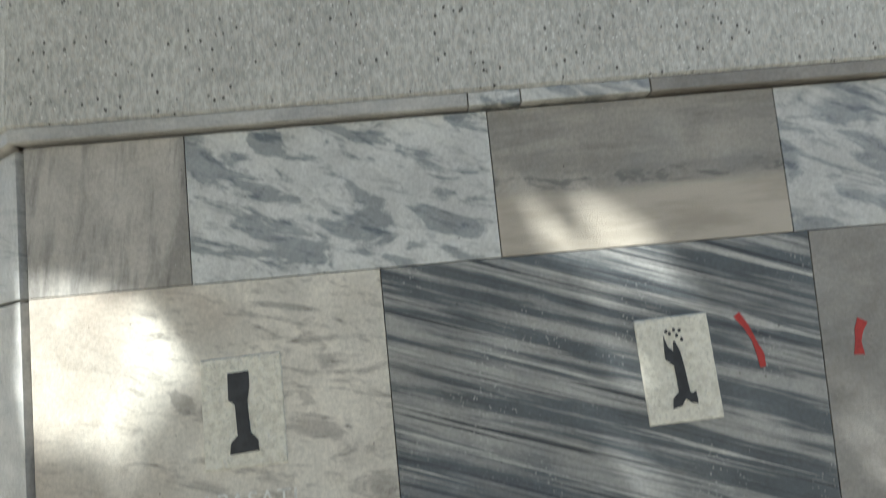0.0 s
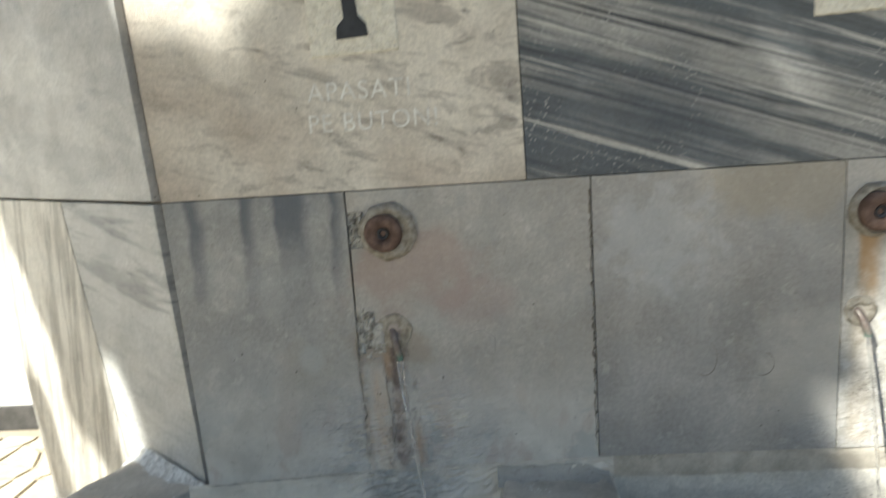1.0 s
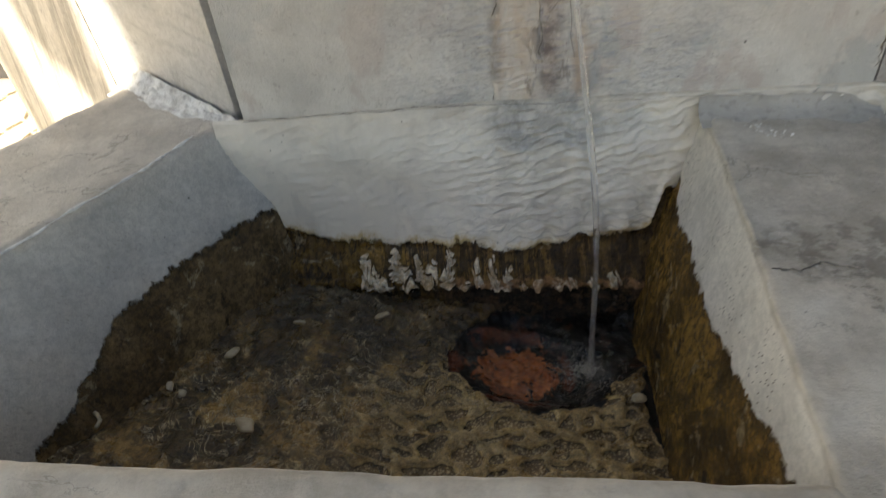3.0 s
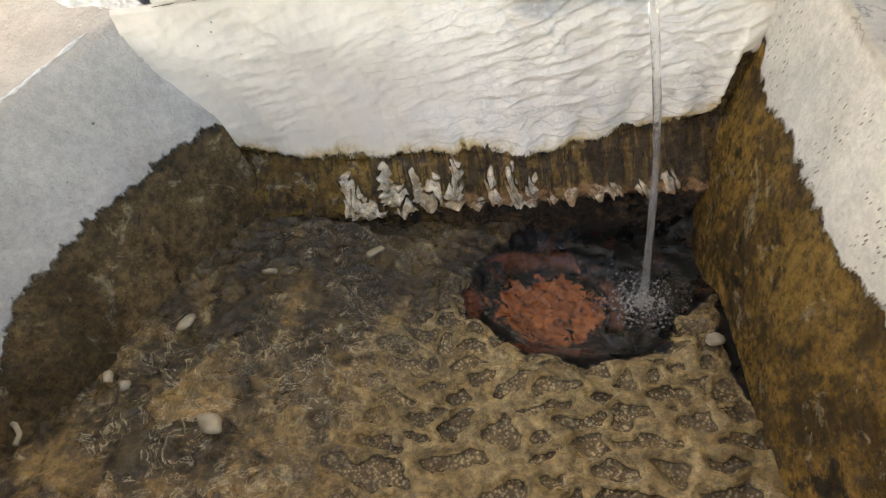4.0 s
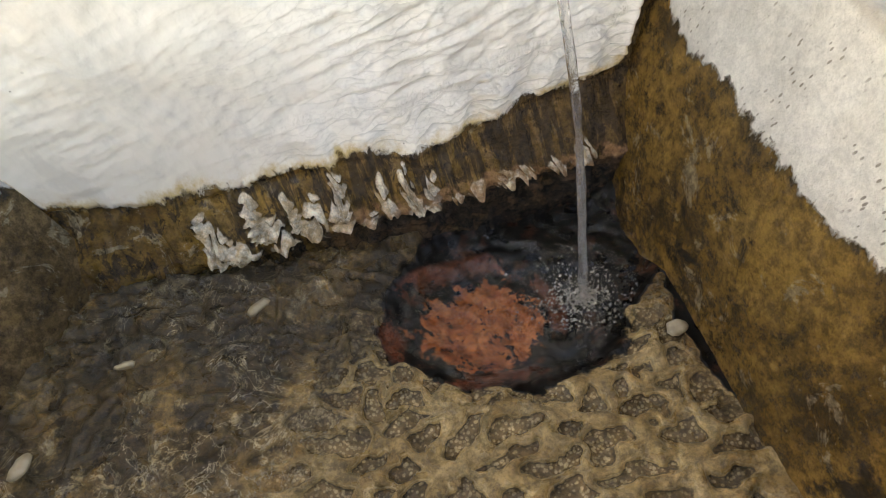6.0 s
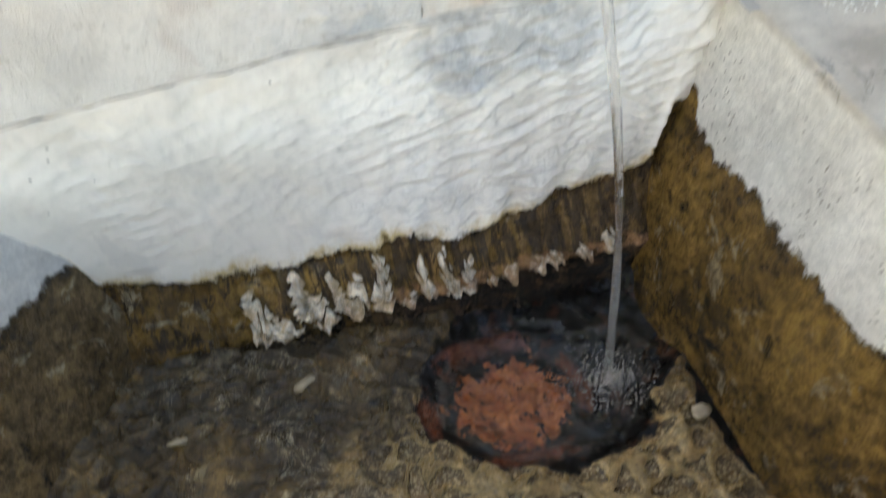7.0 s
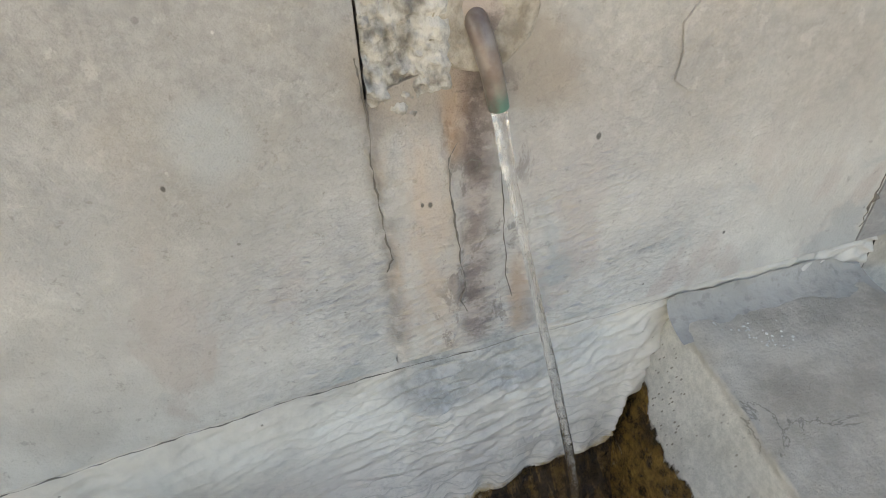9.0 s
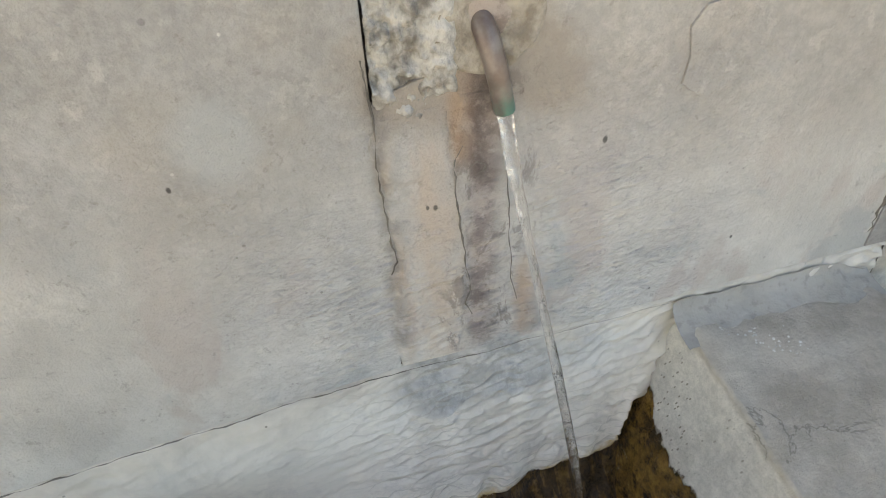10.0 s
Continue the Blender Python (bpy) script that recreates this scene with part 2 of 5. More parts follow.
def spout_stains(m, c, r):
    """Lime wash, rust and damp runs under the first spout."""
    p = m.xyz()
    low = m.step(m.math("ADD", p[2], m.math("MULTIPLY", m.math("SUBTRACT", m.noise(7, 6), 0.5), 0.20)), 0.56, 0.84, 1.0, 0.0)
    c = m.mix(m.math("MULTIPLY", low, 0.85), c, m.mix(m.step(m.noise(15, 8, 0.68), 0.36, 0.66), (0.55, 0.535, 0.50), (0.70, 0.68, 0.635)))
    c, area = ripples(m, c, -0.16, 0.32, 0.55, 0.84)
    c = m.mix(m.math("MULTIPLY", m.math("MULTIPLY", m.step(m.noise(10, 7, 0.62, 0.3, m.mapped((1, 1, 0.5), move=(1, 4, 2))), 0.53, 0.60), low), 0.50), c, (0.43, 0.355, 0.32))
    c = m.mix(m.math("MULTIPLY", m.math("MULTIPLY", m.step(m.noise(8, 7, 0.62, 0.3, m.mapped(move=(6, 4, 8))), 0.54, 0.60), low), 0.60), c, (0.36, 0.385, 0.385))
    dots = m.math("MULTIPLY", m.step(m.cells(95), 0.07, 0.12, 1.0, 0.0), m.step(m.noise(7, 3, 0.5, 0.0, m.mapped(move=(1, 7, 4))), 0.54, 0.62))
    c = m.mix(m.math("MULTIPLY", dots, 0.7), c, (0.14, 0.125, 0.11))
    c = m.mix(m.math("MULTIPLY", m.spot(0.10, 0.93, 0.12, 0.09, 0.5), 0.55), c, (0.36, 0.26, 0.225))
    c = m.mix(m.math("MULTIPLY", m.spot(0.20, 0.87, 0.07, 0.06, 0.5), 0.35), c, (0.38, 0.28, 0.26))
    c = m.mix(m.math("MULTIPLY", m.spot(0.055, 0.795, 0.085, 0.045, 0.6), 0.65), c, (0.30, 0.25, 0.20))
    pink = m.streak(0.002, 0.042, 0.560, 0.77, 0.016)
    c = m.mix(m.math("MULTIPLY", m.math("MULTIPLY", pink, m.step(m.noise(18, 6, 0.6, 0.2, m.mapped((1.6, 1, 0.5))), 0.34, 0.60)), 0.75), c, (0.52, 0.42, 0.33))
    dark = m.streak(0.048, 0.072, 0.578, 0.86, 0.014)
    c = m.mix(m.math("MULTIPLY", dark, 0.80), c, m.mix(m.step(m.noise(40, 8, 0.72), 0.44, 0.56), (0.20, 0.155, 0.14), (0.42, 0.355, 0.32)))
    top_run = m.streak(0.052, 0.066, 0.725, 0.82, 0.010)
    c = m.mix(m.math("MULTIPLY", m.math("MULTIPLY", top_run, m.step(m.noise(55, 7, 0.7), 0.36, 0.56)), 0.75), c, (0.085, 0.062, 0.055))
    ragged = m.math("MULTIPLY", m.streak(0.030, 0.100, 0.578, 0.80, 0.020), m.step(m.noise(48, 7, 0.74, 0.4, m.mapped((1, 1, 0.6))), 0.53, 0.59))
    c = m.mix(m.math("MULTIPLY", ragged, 0.5), c, (0.115, 0.085, 0.075))
    rust = m.streak(0.040, 0.049, 0.745, 0.80, 0.006)
    c = m.mix(m.math("MULTIPLY", rust, 0.6), c, (0.36, 0.19, 0.08))
    c = m.mix(m.math("MULTIPLY", m.streak(0.088, 0.098, 0.585, 0.66, 0.006), 0.7), c, (0.44, 0.29, 0.18))
    crack = m.streak(-0.002, 0.0050, 0.60, 0.80, 0.004)
    c = m.mix(m.math("MULTIPLY", m.math("MULTIPLY", crack, m.step(m.noise(30, 4), 0.40, 0.55)), 0.8), c, (0.13, 0.11, 0.10))
    for x, z, rr in ((0.141, 0.739, 0.0032), (-0.110, 0.763, 0.0025), (0.031, 0.715, 0.0028), (0.026, 0.716, 0.002), (0.30, 0.86, 0.0025), (-0.20, 0.80, 0.0028), (-0.215, 0.79, 0.002), (0.26, 0.63, 0.0022)):
        c = m.mix(m.math("MULTIPLY", m.spot(x, z, rr * 0.6, rr * 0.9, 0.2, 300), 0.85), c, (0.05, 0.045, 0.04))
    m.bump(dark, 0.004, -0.8)
    m.bump(pink, 0.003, 0.5)
    return c, r


def slab_a(m, c, r):
    p = m.xyz()
    fade = m.step(m.math("ADD", p[2], m.math("MULTIPLY", m.math("SUBTRACT", m.noise(9, 5), 0.5), 0.22)), 0.83, 1.06)
    for x, w in ((-0.168, 0.010), (-0.095, 0.026), (-0.020, 0.008), (-0.255, 0.012)):
        c = m.mix(m.math("MULTIPLY", m.math("MULTIPLY", m.streak(x - w, x + w, 0.60, 1.20, 0.010), fade), 0.85), c, (0.095, 0.108, 0.13))
    c = m.mix(m.math("MULTIPLY", m.spot(-0.07, 0.74, 0.09, 0.10, 0.7), 0.22), c, (0.33, 0.29, 0.22))
    c = m.mix(m.math("MULTIPLY", m.spot(-0.080, 0.785, 0.024, 0.030, 0.35), 0.6), c, (0.40, 0.425, 0.43))
    return spout_stains(m, c, r)


def slab_c(m, c, r):
    c = m.mix(m.math("MULTIPLY", m.spot(0.70, 1.04, 0.14, 0.08, 0.4), 0.4), c, (0.40, 0.33, 0.22))
    c = m.mix(m.math("MULTIPLY", m.spot(0.50, 0.96, 0.10, 0.09, 0.9, 30), 0.4), c, (0.50, 0.52, 0.54))
    c = m.mix(m.math("MULTIPLY", m.spot(0.77, 0.72, 0.12, 0.12, 0.5), 0.5), c, (0.52, 0.50, 0.46))
    c, area = ripples(m, c, 0.66, 1.00, 0.55, 0.76)
    return c, r


def slab_d(m, c, r):
    c = m.mix(m.math("MULTIPLY", m.streak(0.818, 0.846, 0.84, 0.975, 0.004), 0.75), c, (0.42, 0.23, 0.07))
    c = m.mix(m.math("MULTIPLY", m.streak(0.812, 0.842, 0.60, 0.86, 0.006), 0.6), c, (0.38, 0.26, 0.14))
    c = m.mix(m.math("MULTIPLY", m.spot(0.80, 0.74, 0.09, 0.16, 0.6), 0.7), c, m.mix(m.step(m.noise(40, 7, 0.7), 0.4, 0.6), (0.40, 0.37, 0.32), (0.66, 0.64, 0.60)))
    c, area = ripples(m, c, 0.74, 1.02, 0.55, 0.90, 1.6)
    return c, r


MAT["low_a"] = low_slab("blue_grey_marble", (0.305, 0.31, 0.31), (0.205, 0.215, 0.23), 90, 3.0, 11.0, slab_a)
MAT["low_b"] = low_slab("limed_grey_marble", (0.42, 0.405, 0.38), (0.32, 0.308, 0.29), 20, 2.0, 12.2, spout_stains)
MAT["low_c"] = low_slab("cloudy_grey_marble", (0.385, 0.372, 0.358), (0.275, 0.275, 0.275), 0, 1.6, 13.7, slab_c)
MAT["low_d"] = low_slab("pale_grey_marble", (0.50, 0.49, 0.46), (0.38, 0.37, 0.35), 0, 1.6, 14.1, slab_d)
MAT["side_low"] = plain("side_veined_marble", (0.46, 0.46, 0.45), (0.20, 0.205, 0.215), turn=-10, stretch=9.0, scale=2.6, lo=0.54, hi=0.62, seed=15.0)
MAT["side_beige"] = plain("side_beige_striped_marble", (0.62, 0.59, 0.53), (0.25, 0.23, 0.20), turn=80, stretch=14.0, scale=2.6, lo=0.46, hi=0.56, warp=0.12, seed=16.2)
MAT["side_top"] = plain("side_pale_marble", (0.52, 0.51, 0.49), (0.33, 0.33, 0.33), turn=-8, stretch=3.5, scale=2.6, seed=17.7)


def algae(m, lv, deep, gold, wet):
    """Brown film under the old water line, mottled at three sizes and darkest along its upper rim."""
    a = m.mix(m.step(m.noise(11, 9, 0.66, 0.4), 0.36, 0.64), deep, gold)
    a = m.mix(m.math("MULTIPLY", m.step(m.noise(26, 9, 0.72, 0.6), 0.58, 0.62), 0.45), a, (0.42, 0.345, 0.22))
    a = m.mix(m.step(m.noise(19, 7, 0.66, 0.3, m.mapped(move=(4, 2, 9))), 0.57, 0.67), a, tuple(x * 0.35 for x in deep))
    rim = m.math("MULTIPLY", m.step(lv, -0.010, -0.001), wet)
    a = m.mix(m.math("MULTIPLY", m.math("MULTIPLY", rim, m.step(m.noise(45, 5), 0.40, 0.55)), 0.75), a, (0.045, 0.030, 0.012))
    return a


def water_line(m):
    """Ragged height over the old water line, with drips and a fine fringe."""
    lv = m.attr("level")
    lv = m.math("ADD", lv, m.math("MULTIPLY", m.math("SUBTRACT", m.noise(16, 7, 0.65, 0.3, m.mapped((1.0, 1.0, 0.45))), 0.5), 0.05))
    lv = m.math("ADD", lv, m.math("MULTIPLY", m.math("SUBTRACT", m.noise(75, 6, 0.75, 0.2, m.mapped((1, 1, 0.5))), 0.5), 0.026))
    return lv, m.step(lv, -0.0022, 0.0014, 1.0, 0.0)


def crusted(name, light, tones, deep, gold, fleck=0.0, top_dirt=0.65):
    """Cement with lime wash and brown algae below the old water line (attribute 'level': metres above it)."""
    m = Nodes(name)
    c = m.mix(m.step(m.noise(5, 8, 0.62), 0.35, 0.68), light, tones)
    c = m.mix(m.math("MULTIPLY", m.step(m.noise(2.1, 6), 0.52, 0.72), 0.30), c, (0.42, 0.39, 0.34))
    c = grime(m, c, 0.30)
    c = m.mix(m.math("MULTIPLY", m.step(m.noise(17, 9, 0.70), 0.52, 0.64), 0.22), c, (0.34, 0.32, 0.29))
    p = m.xyz()
    lv, wet = water_line(m)
    # stained level top
    top = m.step(m.math("ADD", p[2], m.math("MULTIPLY", m.math("SUBTRACT", m.noise(40, 7, 0.7), 0.5), 0.010)), 0.541, 0.547)
    c = m.mix(m.math("MULTIPLY", top, top_dirt), c, m.mix(m.step(m.noise(12, 9, 0.70), 0.38, 0.64), (0.32, 0.28, 0.225), (0.58, 0.53, 0.45)))
    bx = m.math("DIVIDE", m.math("SUBTRACT", p[0], 0.30), 0.10)
    by = m.math("DIVIDE", m.math("SUBTRACT", p[1], -0.25), 0.055)
    bd = m.math("ADD", m.math("ADD", m.math("MULTIPLY", bx, bx), m.math("MULTIPLY", by, by)), m.math("MULTIPLY", m.math("SUBTRACT", m.noise(20, 7, 0.68), 0.5), 4.5))
    flat = m.math("MULTIPLY", top, m.step(bd, 0.3, 1.2, 1.0, 0.0))
    c = m.mix(m.math("MULTIPLY", m.math("MULTIPLY", flat, m.step(m.noise(44, 8, 0.75), 0.44, 0.56)), 0.65), c, (0.15, 0.13, 0.105))
    hair = m.math("ABSOLUTE", m.math("SUBTRACT", m.noise(7, 7, 0.62, 0.6, m.mapped(move=(4, 4, 1))), 0.5))
    hair = m.math("MULTIPLY", m.step(hair, 0.002, 0.006, 1.0, 0.0), m.math("MULTIPLY", top, m.step(m.noise(4, 3), 0.50, 0.58)))
    c = m.mix(m.math("MULTIPLY", hair, 0.6), c, (0.16, 0.145, 0.12))
    m.bump(hair, 0.002, -0.6)
    white_specks = m.math("MULTIPLY", m.step(m.noise(160, 5, 0.75), 0.60, 0.66), m.math("MULTIPLY", top, m.step(m.noise(9, 4), 0.50, 0.62)))
    c = m.mix(m.math("MULTIPLY", white_specks, 0.6), c, (0.74, 0.72, 0.68))
    if fleck:
        dash = m.step(m.math("ADD", m.cells(1.0, "F1", m.mapped((50, 270, 105), (-20, 0, 0), (1, 2, 0))), m.math("MULTIPLY", m.noise(120, 3), 0.25)), 0.28, 0.36, 1.0, 0.0)
        dash = m.math("MULTIPLY", dash, m.step(m.noise(14, 5, 0.6), 0.47, 0.55))
        dash = m.math("MULTIPLY", dash, m.math("MULTIPLY", m.step(lv, 0.04, 0.12, 1.0, 0.0), m.math("SUBTRACT", 1.0, top)))
        c = m.mix(m.math("MULTIPLY", dash, fleck), c, (0.17, 0.14, 0.10))
        m.bump(dash, 0.0015, -0.5)
    c = m.mix(wet, c, algae(m, lv, deep, gold, wet))
    c = m.mix(wet, c, m.mix(1.0, c, m.step(m.noise(95, 9, 0.80), 0.38, 0.62, 0.50, 1.45), "MULTIPLY"))
    m.bump(m.noise(26, 8, 0.68), 0.004, 0.55)
    m.bump(m.math("MULTIPLY", m.noise(60, 7, 0.72, 0.6), wet), 0.009, 0.9)
    return m.done(c, m.mix(wet, (0.62, 0.62, 0.62), (0.24, 0.24, 0.24)))


def lime_apron():
    """Smooth white lime with hanging lips, brown film and cream crusts under the old water line."""
    m = Nodes("lime_crust")
    p = m.xyz()
    c = m.mix(m.step(m.noise(4.5, 7, 0.6), 0.35, 0.66), (0.87, 0.80, 0.69), (0.80, 0.735, 0.63))
    wash = m.math("ADD", p[2], m.math("MULTIPLY", m.math("SUBTRACT", m.noise(8, 7, 0.62), 0.5), 0.12))
    bare = m.math("MAXIMUM", m.step(wash, 0.47, 0.60), m.step(p[0], 0.19, 0.27))
    c = m.mix(bare, c, m.mix(m.step(m.noise(12, 8, 0.66), 0.36, 0.66), (0.50, 0.475, 0.43), (0.65, 0.615, 0.555)))
    c = m.mix(m.math("MULTIPLY", m.step(m.noise(18, 8, 0.70, 0.3, m.mapped((1, 1, 0.6))), 0.53, 0.62), 0.22), c, (0.46, 0.425, 0.375))
    c = m.mix(m.math("MULTIPLY", m.math("MULTIPLY", m.step(m.noise(7, 8, 0.66, 0.4, m.mapped(move=(5, 1, 3))), 0.50, 0.60), m.step(wash, 0.40, 0.50)), 0.30), c, (0.50, 0.455, 0.40))
    c = m.mix(m.math("MULTIPLY", m.spot(0.065, 0.548, 0.085, 0.034, 0.5), 0.75), c, m.mix(m.step(m.noise(60, 7, 0.7), 0.42, 0.60), (0.24, 0.245, 0.24), (0.46, 0.46, 0.445)))
    for x, w in ((0.015, 0.012), (0.060, 0.018), (0.105, 0.010)):
        c = m.mix(m.math("MULTIPLY", m.streak(x - w, x + w, 0.41, 0.56, 0.010), 0.26), c, (0.40, 0.36, 0.31))
    lv, wet = water_line(m)
    area = m.math("MULTIPLY", m.step(p[0], -0.15, 0.02), m.step(p[0], 0.17, 0.23, 1.0, 0.0))
    area = m.math("MULTIPLY", area, m.math("MAXIMUM", m.step(m.noise(9, 5, 0.6), 0.36, 0.66, 0.15, 0.8), m.step(lv, 0.02, 0.07, 1.0, 0.0)))
    h, line = m.scales(32, 82, 8.0, 0.024)
    h2, line2 = m.scales(95, 200, 8.0, 0.012, 5.0)
    dry = m.math("SUBTRACT", 1.0, wet)
    m.bump(m.math("MULTIPLY", h, area), 0.0078, 0.95)
    m.bump(m.math("MULTIPLY", m.math("MULTIPLY", h2, area), dry), 0.0010, 0.9)
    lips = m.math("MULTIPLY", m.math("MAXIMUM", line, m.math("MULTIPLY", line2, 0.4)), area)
    # brown tint paints the shade under every hanging lip
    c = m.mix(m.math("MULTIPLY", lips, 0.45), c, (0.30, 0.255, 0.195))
    dots = m.math("MULTIPLY", m.step(m.cells(48), 0.035, 0.06, 1.0, 0.0), m.step(m.noise(6, 2), 0.48, 0.56))
    c = m.mix(m.math("MULTIPLY", dots, 0.7), c, (0.13, 0.11, 0.085))
    # golden seep just over the line
    c = m.mix(m.math("MULTIPLY", m.step(lv, 0.0, 0.012, 1.0, 0.0), m.step(m.noise(30, 6, 0.7), 0.38, 0.60)), c, (0.56, 0.40, 0.17))
    alg = algae(m, lv, (0.085, 0.043, 0.009), (0.30, 0.17, 0.034), wet)
    ribs = m.step(m.noise(1.0, 6, 0.7, 0.5, m.mapped((85, 20, 16))), 0.42, 0.60)
    ribs = m.math("MULTIPLY", ribs, m.step(p[0], -0.19, -0.12))
    alg = m.mix(m.math("MULTIPLY", ribs, 0.70), alg, m.mix(m.noise(45, 4), (0.12, 0.062, 0.018), (0.42, 0.25, 0.085)))
    alg = m.mix(m.math("MULTIPLY", m.step(m.noise(70, 7, 0.75, 0.3, m.mapped((1, 1, 0.35))), 0.52, 0.58), 0.85), alg, (0.035, 0.020, 0.008))
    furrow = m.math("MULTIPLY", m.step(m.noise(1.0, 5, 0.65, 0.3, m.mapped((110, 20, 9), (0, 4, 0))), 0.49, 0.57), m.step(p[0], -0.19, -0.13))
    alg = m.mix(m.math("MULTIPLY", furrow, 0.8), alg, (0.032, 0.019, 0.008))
    m.bump(m.math("MULTIPLY", furrow, wet), 0.004, -0.8)
    alg = m.mix(m.math("MULTIPLY", m.step(p[0], 0.06, 0.16), 0.55), alg, (0.060, 0.036, 0.016))
    c = m.mix(wet, c, alg)
    crust = m.math("ADD", m.attr("crust"), m.math("MULTIPLY", m.math("SUBTRACT", m.noise(110, 5, 0.7, 0.0, m.mapped((0.7, 1, 1.3))), 0.5), 0.22))
    cream = m.mix(m.step(m.noise(70, 6, 0.7), 0.4, 0.62), (0.58, 0.42, 0.25), (0.90, 0.80, 0.64))
    c = m.mix(m.math("MULTIPLY", m.step(crust, 0.20, 0.32), wet), c, cream)
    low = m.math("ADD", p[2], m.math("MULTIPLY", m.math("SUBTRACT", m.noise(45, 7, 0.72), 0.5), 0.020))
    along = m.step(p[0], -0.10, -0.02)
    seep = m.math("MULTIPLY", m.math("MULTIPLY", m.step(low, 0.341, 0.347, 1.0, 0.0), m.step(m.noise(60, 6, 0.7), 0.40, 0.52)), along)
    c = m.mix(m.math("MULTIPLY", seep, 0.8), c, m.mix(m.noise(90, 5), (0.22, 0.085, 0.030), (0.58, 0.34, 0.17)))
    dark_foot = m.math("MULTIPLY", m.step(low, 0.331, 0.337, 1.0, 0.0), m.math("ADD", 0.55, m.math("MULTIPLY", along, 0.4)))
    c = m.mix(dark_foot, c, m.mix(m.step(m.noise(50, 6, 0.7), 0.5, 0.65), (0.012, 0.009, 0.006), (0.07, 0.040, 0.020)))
    c = m.mix(wet, c, m.mix(1.0, c, m.step(m.noise(110, 8, 0.80), 0.38, 0.62, 0.62, 1.32), "MULTIPLY"))
    m.bump(m.noise(22, 6, 0.6), 0.004, 0.35)
    m.bump(m.noise(150, 5, 0.7), 0.0009, 0.5)
    m.bump(m.math("MULTIPLY", m.noise(60, 7, 0.72, 0.6), wet), 0.008, 0.8)
    return m.done(c, m.mix(wet, (0.55, 0.55, 0.55), (0.25, 0.25, 0.25)))


MAT["lime"] = lime_apron()
MAT["render_left"] = crusted("grey_cement", (0.62, 0.58, 0.515), (0.53, 0.495, 0.44), (0.095, 0.057, 0.021), (0.235, 0.150, 0.064), 0.25, 0.45)
MAT["render_right"] = crusted("pale_cement", (0.74, 0.70, 0.625), (0.64, 0.605, 0.54), (0.075, 0.040, 0.008), (0.29, 0.165, 0.036), 0.85, 0.80)


